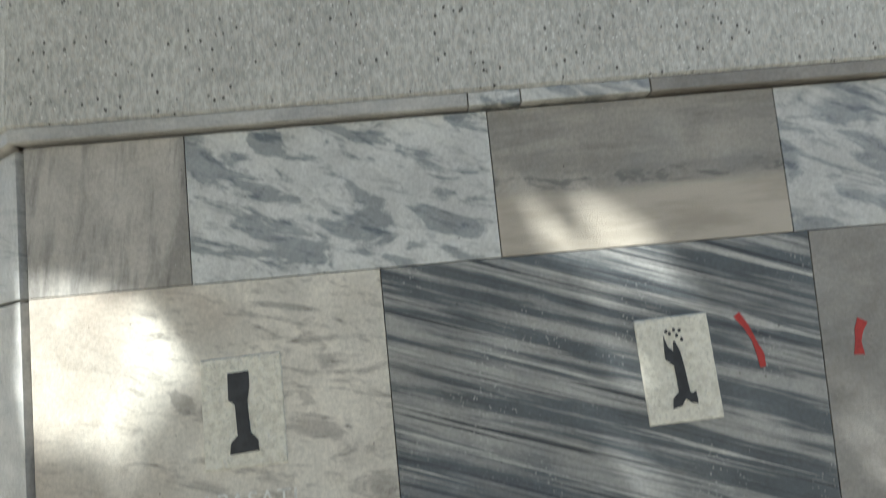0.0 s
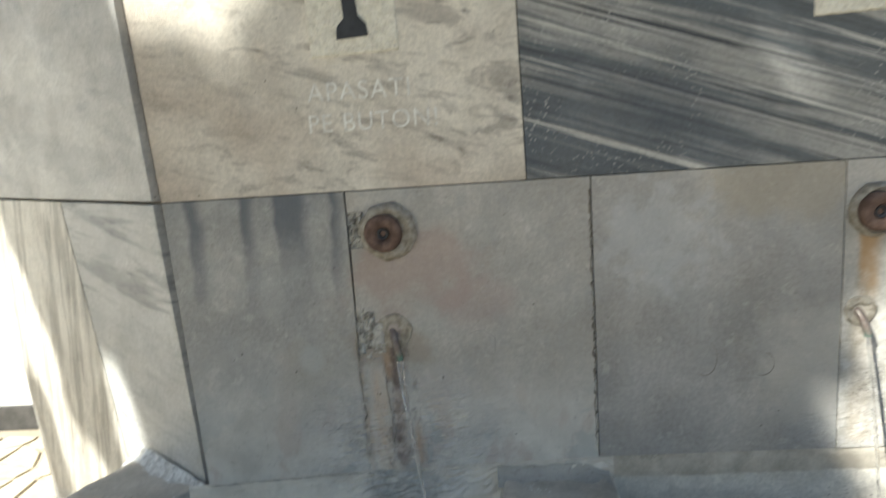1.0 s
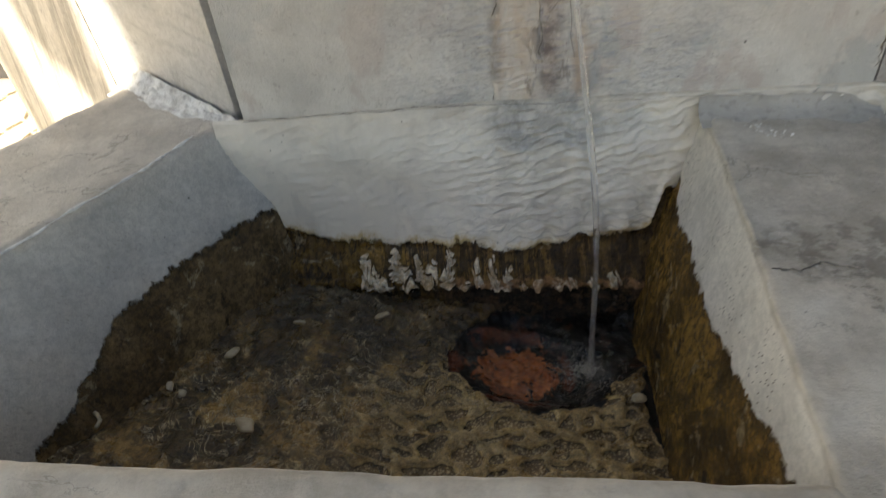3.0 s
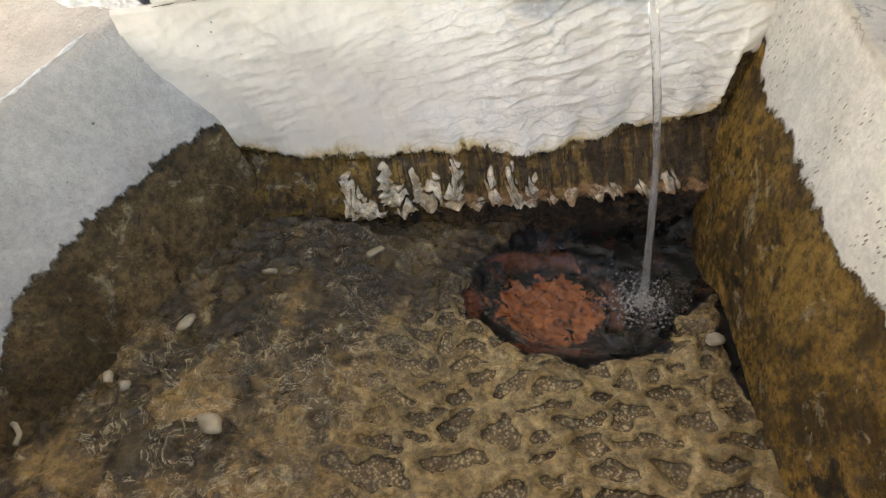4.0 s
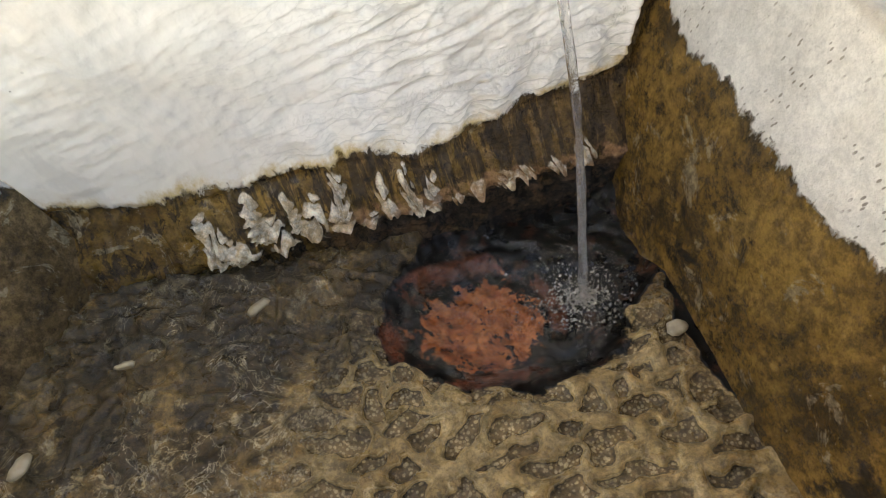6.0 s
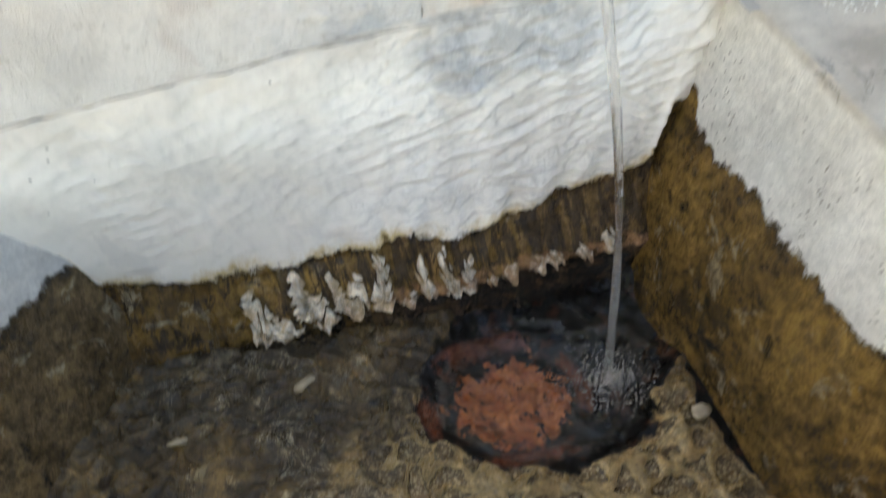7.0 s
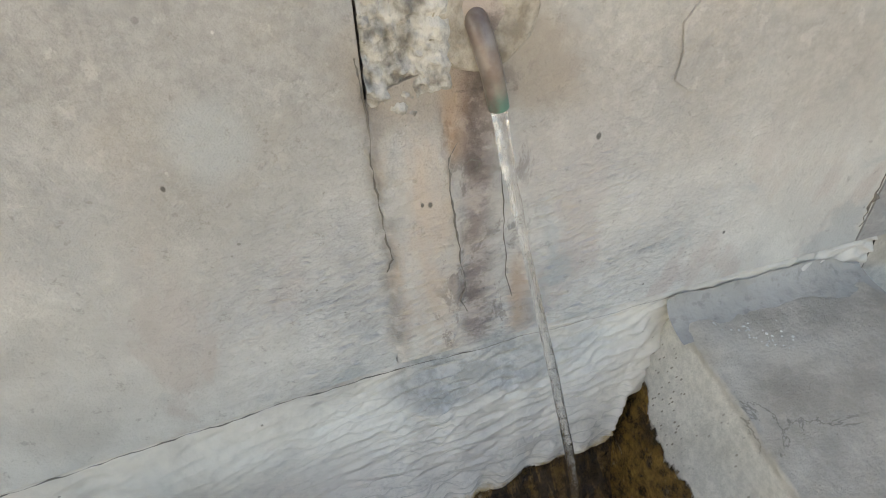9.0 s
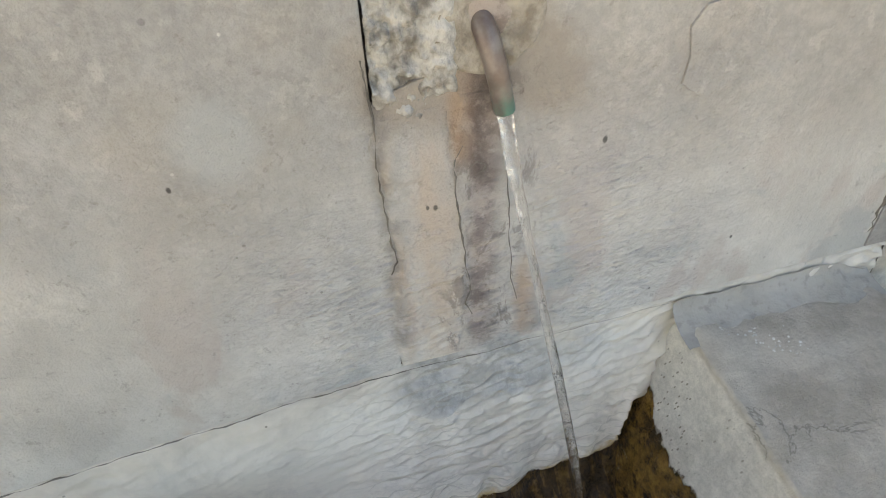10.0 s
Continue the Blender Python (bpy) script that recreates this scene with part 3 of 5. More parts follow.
def rimstone():
    """Basin floor: tan lime ridges round pockets of dark and pale grit."""
    m = Nodes("rimstone_floor")
    ridge, left, bowl = m.attr("ridge"), m.attr("murk"), m.attr("bowl")
    grain = m.cells(330)
    grit = m.step(m.math("ADD", grain, m.math("MULTIPLY", m.math("SUBTRACT", m.noise(120, 4), 0.5), 0.5)), 0.30, 0.52, 1.0, 0.0)
    pale = m.step(m.noise(17, 6, 0.6), 0.40, 0.62)
    pocket = m.mix(grit, m.mix(pale, (0.105, 0.067, 0.030), (0.22, 0.143, 0.064)), m.mix(pale, (0.33, 0.245, 0.135), (0.50, 0.38, 0.21)))
    tan = m.mix(m.step(m.noise(22, 7, 0.66), 0.36, 0.66), (0.31, 0.20, 0.078), (0.49, 0.345, 0.16))
    rg = m.math("ADD", ridge, m.math("MULTIPLY", m.math("SUBTRACT", m.noise(60, 7, 0.72), 0.5), 0.55))
    c = m.mix(m.step(rg, 0.30, 0.42), pocket, tan)
    # ridge relief painted in: shadow edge round each pocket, then a highlight line
    c = m.mix(m.math("MULTIPLY", m.step(rg, 0.16, 0.26), m.step(rg, 0.33, 0.40, 0.65, 0.0)), c, (0.035, 0.022, 0.010))
    c = m.mix(m.math("MULTIPLY", m.step(rg, 0.52, 0.60), m.step(rg, 0.68, 0.76, 0.45, 0.0)), c, (0.60, 0.46, 0.26))
    c = m.mix(m.math("MULTIPLY", m.step(rg, 0.90, 0.98), 0.25), c, (0.18, 0.115, 0.045))
    brown = m.mix(m.step(m.noise(13, 9, 0.68, 0.5), 0.40, 0.62), (0.055, 0.032, 0.011), (0.34, 0.205, 0.072))
    brown = m.mix(m.step(m.noise(46, 8, 0.74, 0.5), 0.57, 0.62), brown, (0.40, 0.30, 0.16))
    brown = m.mix(m.math("MULTIPLY", m.step(m.noise(17, 8, 0.72, 0.3, m.mapped(move=(2, 8, 1))), 0.50, 0.57), 0.85), brown, (0.030, 0.019, 0.009))
    thread = m.math("ABSOLUTE", m.math("SUBTRACT", m.noise(30, 7, 0.66, 1.0), 0.5))
    brown = m.mix(m.math("MULTIPLY", m.step(thread, 0.004, 0.012, 1.0, 0.0), m.step(m.noise(9, 3), 0.46, 0.56)), brown, (0.50, 0.41, 0.27))
    c = m.mix(m.math("MULTIPLY", left, 0.92), c, brown)
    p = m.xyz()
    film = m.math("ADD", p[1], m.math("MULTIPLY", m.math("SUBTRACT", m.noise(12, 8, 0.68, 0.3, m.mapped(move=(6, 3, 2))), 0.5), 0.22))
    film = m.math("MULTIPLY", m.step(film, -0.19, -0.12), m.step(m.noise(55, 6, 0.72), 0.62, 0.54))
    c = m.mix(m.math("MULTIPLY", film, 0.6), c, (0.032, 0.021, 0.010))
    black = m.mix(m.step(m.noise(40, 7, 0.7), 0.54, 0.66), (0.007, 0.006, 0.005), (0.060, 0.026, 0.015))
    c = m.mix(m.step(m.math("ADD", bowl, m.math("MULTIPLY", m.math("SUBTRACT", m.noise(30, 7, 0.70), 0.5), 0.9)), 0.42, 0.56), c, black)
    far = m.attr("red")
    red = m.math("ADD", far, m.math("MULTIPLY", m.math("SUBTRACT", m.noise(30, 9, 0.72), 0.5), 1.5))
    arc_ = m.math("MULTIPLY", m.step(far, -0.02, 0.08), m.step(far, 0.20, 0.32, 1.0, 0.0))
    arc_ = m.math("MULTIPLY", arc_, m.step(m.noise(24, 8, 0.70, 0.3, m.mapped(move=(3, 1, 7))), 0.47, 0.54))
    arc_ = m.math("MULTIPLY", arc_, m.step(bowl, 0.35, 0.65))
    c = m.mix(m.math("MULTIPLY", arc_, 0.85), c, (0.13, 0.042, 0.022))
    c = m.mix(m.math("MULTIPLY", m.step(red, 0.40, 0.45), m.step(bowl, 0.35, 0.65)), c, m.mix(m.step(m.noise(70, 7, 0.70), 0.35, 0.65), (0.24, 0.062, 0.022), (0.43, 0.140, 0.048)))
    hole = m.math("MULTIPLY", m.step(m.noise(95, 7, 0.74), 0.575, 0.61), m.step(far, 0.0, 0.2))
    c = m.mix(hole, c, (0.02, 0.012, 0.010))
    c = m.mix(1.0, c, m.step(m.noise(130, 8, 0.82), 0.38, 0.62, 0.55, 1.45), "MULTIPLY")
    still = m.step(bowl, 0.2, 0.7, 1.0, 0.05)
    m.bump(m.math("MULTIPLY", m.noise(38, 7, 0.7, 0.4), still), 0.008, 0.7)
    m.bump(m.math("MULTIPLY", m.math("MULTIPLY", grain, m.step(rg, 0.25, 0.45, 1.0, 0.2)), still), 0.0030, -0.9)
    m.bump(m.math("MULTIPLY", m.noise(190, 5, 0.75), still), 0.0028, 0.8)
    m.put(m.b.inputs["Coat Weight"], m.step(bowl, 0.2, 0.7, 0.16, 0.0))
    m.put(m.b.inputs["Specular IOR Level"], m.step(bowl, 0.2, 0.7, 0.5, 0.22))
    m.b.inputs["Coat Roughness"].default_value = 0.08
    return m.done(c, m.step(m.noise(50, 4), 0.3, 0.7, 0.18, 0.5))


MAT["floor"] = rimstone()


def simple(name, a, b, scale=20.0, rough=0.7, bump=0.002, metal=0.0, fine=120.0):
    m = Nodes(name)
    c = m.mix(m.step(m.noise(scale, 7, 0.6), 0.35, 0.68), a, b)
    c = m.mix(m.math("MULTIPLY", m.step(m.noise(fine, 3), 0.55, 0.7), 0.4), c, tuple(x * 0.45 for x in a))
    m.b.inputs["Metallic"].default_value = metal
    m.bump(m.noise(fine, 4), bump, 0.7)
    return m.done(c, rough)


MAT["mortar"] = simple("mortar", (0.34, 0.33, 0.30), (0.22, 0.21, 0.19), 30, 0.9, 0.004)
MAT["mortar_pale"] = simple("pale_mortar", (0.39, 0.372, 0.34), (0.31, 0.295, 0.265), 14, 0.8, 0.002)
MAT["joint"] = simple("dark_joint", (0.20, 0.18, 0.155), (0.10, 0.09, 0.08), 40, 0.95, 0.003)
MAT["rubble"] = simple("white_rubble", (0.52, 0.505, 0.47), (0.17, 0.155, 0.135), 70, 0.7, 0.006)
MAT["ring"] = simple("limed_collar", (0.40, 0.365, 0.31), (0.22, 0.19, 0.15), 75, 0.85, 0.006)
MAT["rust"] = simple("rusted_iron", (0.085, 0.050, 0.038), (0.19, 0.125, 0.10), 60, 0.85, 0.0015)
MAT["black"] = simple("black_paint_and_hollows", (0.012, 0.014, 0.02), (0.03, 0.032, 0.04), 60, 0.5, 0.0008)
MAT["red"] = simple("red_paint", (0.42, 0.035, 0.03), (0.32, 0.03, 0.028), 60, 0.6, 0.0008)
MAT["rough_plaster"] = simple("hammered_plaster", (0.78, 0.75, 0.66), (0.62, 0.59, 0.51), 90, 0.9, 0.004, 0, 170)
MAT["cut"] = simple("cut_letter", (0.80, 0.79, 0.75), (0.58, 0.57, 0.54), 60, 0.8, 0.001)
MAT["pencil"] = simple("dark_scratch", (0.16, 0.145, 0.12), (0.30, 0.28, 0.25), 60, 0.8, 0.001)
MAT["white_wall"] = simple("whitewash", (0.80, 0.79, 0.76), (0.74, 0.73, 0.70), 3, 0.85, 0.003, 0, 60)
MAT["base_band"] = simple("tarred_base", (0.05, 0.048, 0.045), (0.09, 0.085, 0.08), 12, 0.8, 0.003)
MAT["flag"] = simple("sandstone_flag", (0.56, 0.50, 0.40), (0.46, 0.39, 0.29), 7, 0.85, 0.003)
MAT["earth"] = simple("sandy_mortar", (0.44, 0.385, 0.30), (0.35, 0.30, 0.23), 5, 0.95, 0.006, 0, 60)
MAT["bark"] = simple("bark", (0.10, 0.075, 0.05), (0.16, 0.12, 0.09), 14, 0.9, 0.01)
MAT["leaf"] = simple("leaf", (0.05, 0.10, 0.025), (0.09, 0.14, 0.04), 3, 0.5, 0.0)
MAT["pebble"] = simple("pale_pebble", (0.47, 0.39, 0.27), (0.30, 0.23, 0.14), 50, 0.5, 0.001)


def terrazzo():
    m = Nodes("terrazzo")
    c = m.mix(m.step(m.noise(6, 6), 0.35, 0.68), (0.52, 0.52, 0.495), (0.45, 0.45, 0.43))
    c = m.mix(1.0, c, m.step(m.noise(110, 7, 0.74, 0.2, m.mapped((1, 1, 0.35))), 0.36, 0.64, 0.72, 1.22), "MULTIPLY")
    c = m.mix(m.math("MULTIPLY", m.step(m.noise(120, 4, 0.7), 0.50, 0.62), 0.5), c, (0.53, 0.48, 0.41))
    v = m.mapped((1, 1, 0.62))
    dark = m.math("MULTIPLY", m.step(m.math("ADD", m.cells(64, "F1", v), m.math("MULTIPLY", m.math("SUBTRACT", m.noise(210, 4, 0.7), 0.5), 0.20)), 0.12, 0.20, 1.0, 0.0), m.step(m.noise(13, 3), 0.40, 0.54))
    pale = m.math("MULTIPLY", m.step(m.cells(80, "F1", m.mapped(move=(3, 1, 2))), 0.12, 0.18, 1.0, 0.0), m.step(m.noise(5, 2, 0.5, 0.0, m.mapped(move=(7, 0, 0))), 0.40, 0.52))
    c = m.mix(m.math("MULTIPLY", m.step(m.noise(230, 3, 0.7, 0.0, m.mapped((1, 1, 0.6))), 0.60, 0.68), 0.65), c, (0.17, 0.16, 0.145))
    c = m.mix(dark, c, (0.07, 0.065, 0.06))
    c = m.mix(pale, c, (0.80, 0.80, 0.78))
    m.bump(dark, 0.003, -0.8)
    m.bump(m.noise(90, 4), 0.002, 0.6)
    return m.done(c, m.mix(pale, (0.75, 0.75, 0.75), (0.12, 0.12, 0.12)))


MAT["terrazzo"] = terrazzo()


def pipe_metal():
    m = Nodes("tarnished_copper")
    p = m.xyz()
    tip = m.math("MULTIPLY", m.step(p[2], 0.775, 0.800, 1.0, 0.0), 1.0)
    c = m.mix(m.step(m.noise(70, 5), 0.4, 0.65), (0.15, 0.115, 0.10), (0.22, 0.19, 0.17))
    c = m.mix(m.math("MULTIPLY", tip, m.step(m.noise(55, 4), 0.34, 0.55)), c, (0.09, 0.20, 0.165))
    m.b.inputs["Metallic"].default_value = 0.25
    m.bump(m.noise(140, 4), 0.0008, 0.6)
    return m.done(c, 0.38)


MAT["pipe"] = pipe_metal()


def water(name, gloss=0.04, tint=(0.93, 0.95, 0.95), ripple=90.0, depth=0.002, edge=0.34, face=0.025):
    m = bpy.data.materials.new(name)
    m.use_nodes = True
    t = m.node_tree
    t.nodes.remove(t.nodes["Principled BSDF"])
    fres, tr, gl, mx = (t.nodes.new(k) for k in ("ShaderNodeLayerWeight", "ShaderNodeBsdfTransparent", "ShaderNodeBsdfGlossy", "ShaderNodeMixShader"))
    bump, tex, co = (t.nodes.new(k) for k in ("ShaderNodeBump", "ShaderNodeTexNoise", "ShaderNodeTexCoord"))
    fres.inputs["Blend"].default_value = 0.5
    power, scale = t.nodes.new("ShaderNodeMath"), t.nodes.new("ShaderNodeMath")
    power.operation, scale.operation = "POWER", "MULTIPLY_ADD"
    power.inputs[1].default_value, scale.inputs[1].default_value, scale.inputs[2].default_value = 3.0, edge, face
    tr.inputs[0].default_value = (*tint, 1)
    gl.inputs["Roughness"].default_value = gloss
    tex.inputs["Scale"].default_value, tex.inputs["Detail"].default_value = ripple, 3
    bump.inputs["Distance"].default_value = depth
    link = t.links.new
    link(co.outputs["Object"], tex.inputs["Vector"])
    link(tex.outputs[0], bump.inputs["Height"])
    link(bump.outputs[0], fres.inputs["Normal"])
    link(bump.outputs[0], gl.inputs["Normal"])
    link(fres.outputs["Facing"], power.inputs[0])
    link(power.outputs[0], scale.inputs[0])
    link(scale.outputs[0], mx.inputs[0])
    link(tr.outputs[0], mx.inputs[1])
    link(gl.outputs[0], mx.inputs[2])
    link(mx.outputs[0], t.nodes["Material Output"].inputs[0])
    return m


MAT["water"] = water("clear_water", 0.03, (0.95, 0.96, 0.96), 70.0, 0.006, 0.80, 0.035)
JET = Nodes("falling_water", 0.0)
JET.put(JET.b.inputs["Transmission Weight"], JET.step(JET.xyz()[2], 0.34, 0.50, 0.86, 1.0))
JET.b.inputs["IOR"].default_value = 1.33
JET.bump(JET.noise(1.0, 4, 0.6, 0.6, JET.mapped((260, 260, 60))), 0.0032, 1.0)
MAT["jet"] = JET.done((1.0, 1.0, 1.0))


# ---------------------------------------------------------------- mesh helpers
def part(name, bm, material, parent=None, label="", smooth=False):
    me = bpy.data.meshes.new(name)
    bm.to_mesh(me)
    bm.free()
    me.materials.append(material)
    if smooth:
        me.polygons.foreach_set("use_smooth", [True] * len(me.polygons))
    ob = new(name, me)
    ob.parent = parent
    return tagged(ob, label)


def thing(name, label, category, group="", kind=""):
    return tagged(new(name), label, category, group, kind)


def slab_bm(outline, place, thick=0.03, bevel=0.0025):
    """An upright slab. outline: (s, z) corners, anticlockwise seen from the front; place(s, z, out) gives the world point."""
    bm = bmesh.new()
    front = [bm.verts.new(place(s, z, 0.0)) for s, z in outline]
    back = [bm.verts.new(place(s, z, -thick)) for s, z in outline]
    n = len(outline)
    face = bm.faces.new(front)
    bm.faces.new(back[::-1])
    for i in range(n):
        bm.faces.new((front[i], back[i], back[(i + 1) % n], front[(i + 1) % n]))
    bmesh.ops.recalc_face_normals(bm, faces=bm.faces)
    if bevel:
        bmesh.ops.bevel(bm, geom=list(face.edges), offset=bevel, segments=2, affect="EDGES", profile=0.6)
    return bm


def sheet(nu, nv, f, extra=()):
    """A grid mesh of f(u, v) -> point; extra: names of float attributes; f then returns (point, values...)."""
    bm = bmesh.new()
    layers = [bm.verts.layers.float.new(k) for k in extra]
    rows = []
    for i in range(nu + 1):
        row = []
        for j in range(nv + 1):
            out = f(i / nu, j / nv)
            p, vals = (out[0], out[1:]) if extra else (out, ())
            v = bm.verts.new(p)
            for layer, x in zip(layers, vals):
                v[layer] = x
            row.append(v)
        rows.append(row)
    for i in range(nu):
        for j in range(nv):
            bm.faces.new((rows[i][j], rows[i + 1][j], rows[i + 1][j + 1], rows[i][j + 1]))
    return bm


def lathe(profile, m, n=28, rough=0.0):
    """A turned solid about its own z; profile: (radius, height)."""
    bm = bmesh.new()
    rings = [[bm.verts.new(m @ Vector((r * math.cos(2 * math.pi * k / n), r * math.sin(2 * math.pi * k / n), h))) for k in range(n)] for r, h in profile]
    for a, b in zip(rings, rings[1:]):
        for k in range(n):
            bm.faces.new((a[k], a[(k + 1) % n], b[(k + 1) % n], b[k]))
    bm.faces.new(rings[-1])
    bm.faces.new(rings[0][::-1])
    if rough:
        for v in bm.verts:
            v.co += rough * Vector((fbm(*(v.co * 55)), fbm(*(v.co * 61 + Vector((3, 0, 0)))), fbm(*(v.co * 58 + Vector((0, 7, 0))))))
    return bm


def tube(points, radii, n=14, cap=True):
    bm = bmesh.new()
    pts = [Vector(p) for p in points]
    rings = []
    for i, p in enumerate(pts):
        d = (pts[min(i + 1, len(pts) - 1)] - pts[max(i - 1, 0)]).normalized()
        a = d.orthogonal().normalized() if not rings else (side - d * side.dot(d)).normalized()
        side = a
        b = d.cross(a)
        r = radii[i] if isinstance(radii, (list, tuple)) else radii
        rings.append([bm.verts.new(p + r * (a * math.cos(2 * math.pi * k / n) + b * math.sin(2 * math.pi * k / n))) for k in range(n)])
    for a, b in zip(rings, rings[1:]):
        for k in range(n):
            bm.faces.new((a[k], a[(k + 1) % n], b[(k + 1) % n], b[k]))
    if cap:
        bm.faces.new(rings[-1])
        bm.faces.new(rings[0][::-1])
    return bm


def fbm(x, y, z, octaves=4):
    return noise.fractal(Vector((x, y, z)), 1.0, 2.0, octaves)


def smooth(x, a, b):
    x = min(1.0, max(0.0, (x - a) / (b - a)))
    return x * x * (3 - 2 * x)


# ---------------------------------------------------------------- the monument's faces
CORNER, FLARE, SIDE = Vector((-0.296, 0.0, 0.0)), 0.046, radians(36)
ALONG = Vector((-math.cos(SIDE), math.sin(SIDE), 0))
OUT = Vector((-math.sin(SIDE), -math.cos(SIDE), 0))


def edge_x(z):
    """The front face widens slightly towards the top."""
    return CORNER.x - FLARE * (z - 0.557)


def front(s, z, out):
    return Vector((s, -out, z))


def side(s, z, out):
    return Vector((edge_x(z), 0, z)) + ALONG * s + OUT * out


def core_bm():
    """The mortar core behind the slabs."""
    bm = bmesh.new()
    rings = []
    for z in (0.0, 1.885):
        x = edge_x(z)
        a = Vector((x, 0.008, z)) - OUT * 0.002 + Vector((0.006, 0.004, 0))
        b = a + ALONG * 0.86
        rings.append([bm.verts.new(p) for p in (a, (1.75, 0.008, z), (1.75, 1.2, z), (b.x + 0.1, 1.2, z), b)])
    n = len(rings[0])
    for i in range(n):
        bm.faces.new((rings[0][i], rings[0][(i + 1) % n], rings[1][(i + 1) % n], rings[1][i]))
    bm.faces.new(rings[1])
    bm.faces.new(rings[0][::-1])
    bmesh.ops.recalc_face_normals(bm, faces=bm.faces)
    return bm


wall = tagged(part("wall_front", core_bm(), MAT["joint"]), "marble-clad front of a faceted drinking fountain", "wall", kind="structure")
G = 0.0008  # half a joint


def marble(outline, mat, label, place=front, bevel=0.0008, thick=0.03):
    return part("marble_slab", slab_bm(outline, place, thick, bevel), MAT[mat], wall, label)


def ex(z):
    return edge_x(z) + 0.011


ROW1, ROW2, ROW3, ROW4 = 0.572, 1.066, 1.602, 1.882
def row1(x):
    return 0.571 + 0.028 * min(x, 0.42)


def proud(x, z):
    """How far the lowest course swells out towards the corner, most at its foot."""
    return 0.020 * min(1.0, max(0.0, -x / 0.29)) * min(1.0, max(0.0, 1 - (z - 0.565) / 0.48 if z > 0.565 else 1 - (0.565 - z) / 0.16))


def front_low(s, z, out):
    return Vector((s, -out - proud(s, z), z))


NOTCH = [(0.0015, 1.066 - G), (0.002, 1.030), (0.028, 1.031), (0.032, 0.972), (0.003, 0.970), (0.002, 0.862), (0.032, 0.860), (0.034, 0.800), (0.006, 0.792), (0.0012, 0.760), (0.0006, row1(0.0))]
marble([(ex(ROW1), row1(-0.3)), (-0.0004, row1(0.0)), (-G, ROW2 - G), (ex(ROW2), ROW2 - G)], "low_a", "blue-grey marble slab with dark upright streaks", front_low)
marble(NOTCH[::-1][:1] + [(0.401 - G, row1(0.4)), (0.399 - G, ROW2 - G)] + NOTCH[:-1], "low_b", "lime-stained grey marble slab with broken edge")
marble([(0.401 + G, row1(0.4)), (0.794 - G, row1(0.5)), (0.794 - G, ROW2 - G), (0.399 + G, ROW2 - G)], "low_c", "cloudy grey marble slab")
marble([(0.794 + G, row1(0.5)), (1.32, row1(0.5)), (1.32, ROW2 - G), (0.794 + G, ROW2 - G)], "low_d", "pale marble slab with rust run")
marble([(1.325, row1(0.5)), (1.72, row1(0.5)), (1.72, ROW2 - G), (1.325, ROW2 - G)], "low_c", "cloudy grey marble slab")
marble([(ex(ROW2), ROW2 + G), (0.298 - G, ROW2 + G), (0.291 - G, ROW3 - G), (ex(ROW3), ROW3 - G)], "cream", "cream marble slab with brown veins")
marble([(0.298 + G, ROW2 + G), (1.046 - G, ROW2 + G), (1.078 - G, ROW3 - G), (0.291 + G, ROW3 - G)], "striped", "dark grey marble slab with slanting stripes")
marble([(1.046 + G, ROW2 + G), (1.72, ROW2 + G), (1.72, ROW3 - G), (1.078 + G, ROW3 - G)], "grey_plain", "plain grey-brown marble slab")
marble([(ex(ROW3), ROW3 + G), (-0.045 - G, ROW3 + G), (-0.053 - G, ROW4 - G), (ex(ROW4), ROW4 - G)], "grained", "brown-grey marble slab with upright grain")
marble([(-0.045 + G, ROW3 + G), (0.512 - G, ROW3 + G), (0.512 - G, ROW4 - G), (-0.053 + G, ROW4 - G)], "mottled", "white marble slab with blue-grey clouds")
marble([(0.512 + G, ROW3 + G), (1.052 - G, ROW3 + G), (1.060 - G, ROW4 - G), (0.512 + G, ROW4 - G)], "beige", "beige marble slab with level bands")
marble([(1.052 + G, ROW3 + G), (1.72, ROW3 + G), (1.72, ROW4 - G), (1.060 + G, ROW4 - G)], "mottled_b", "white marble slab with blue-grey clouds")
# the receding face
marble([(0.86, 0.02), (0.60, 0.02), (0.60, 0.30), (0.86, 0.30)][::-1], "side_top", "pale marble slab", side)
for a0, a1, b0, b1, z0, z1, mat, lab in (
        (0.010, 0.30, 0.010, 0.395, 0.30, ROW2 - 0.003, "side_low", "grey marble slab with level veins"),
        (0.304, 0.858, 0.399, 0.90, 0.30, ROW2 - 0.003, "side_beige", "beige striped marble slab, partly sunlit"),
        (0.010, 0.93, 0.010, 0.97, ROW2 + 0.003, ROW3 - 0.003, "side_top", "pale marble slab"),
        (0.010, 0.97, 0.010, 1.00, ROW3 + 0.003, ROW4 - 0.003, "side_low", "grey marble slab with level veins")):
    marble([(a1, z0), (a0, z0), (b0, z1), (b1, z1)], mat, lab, side)

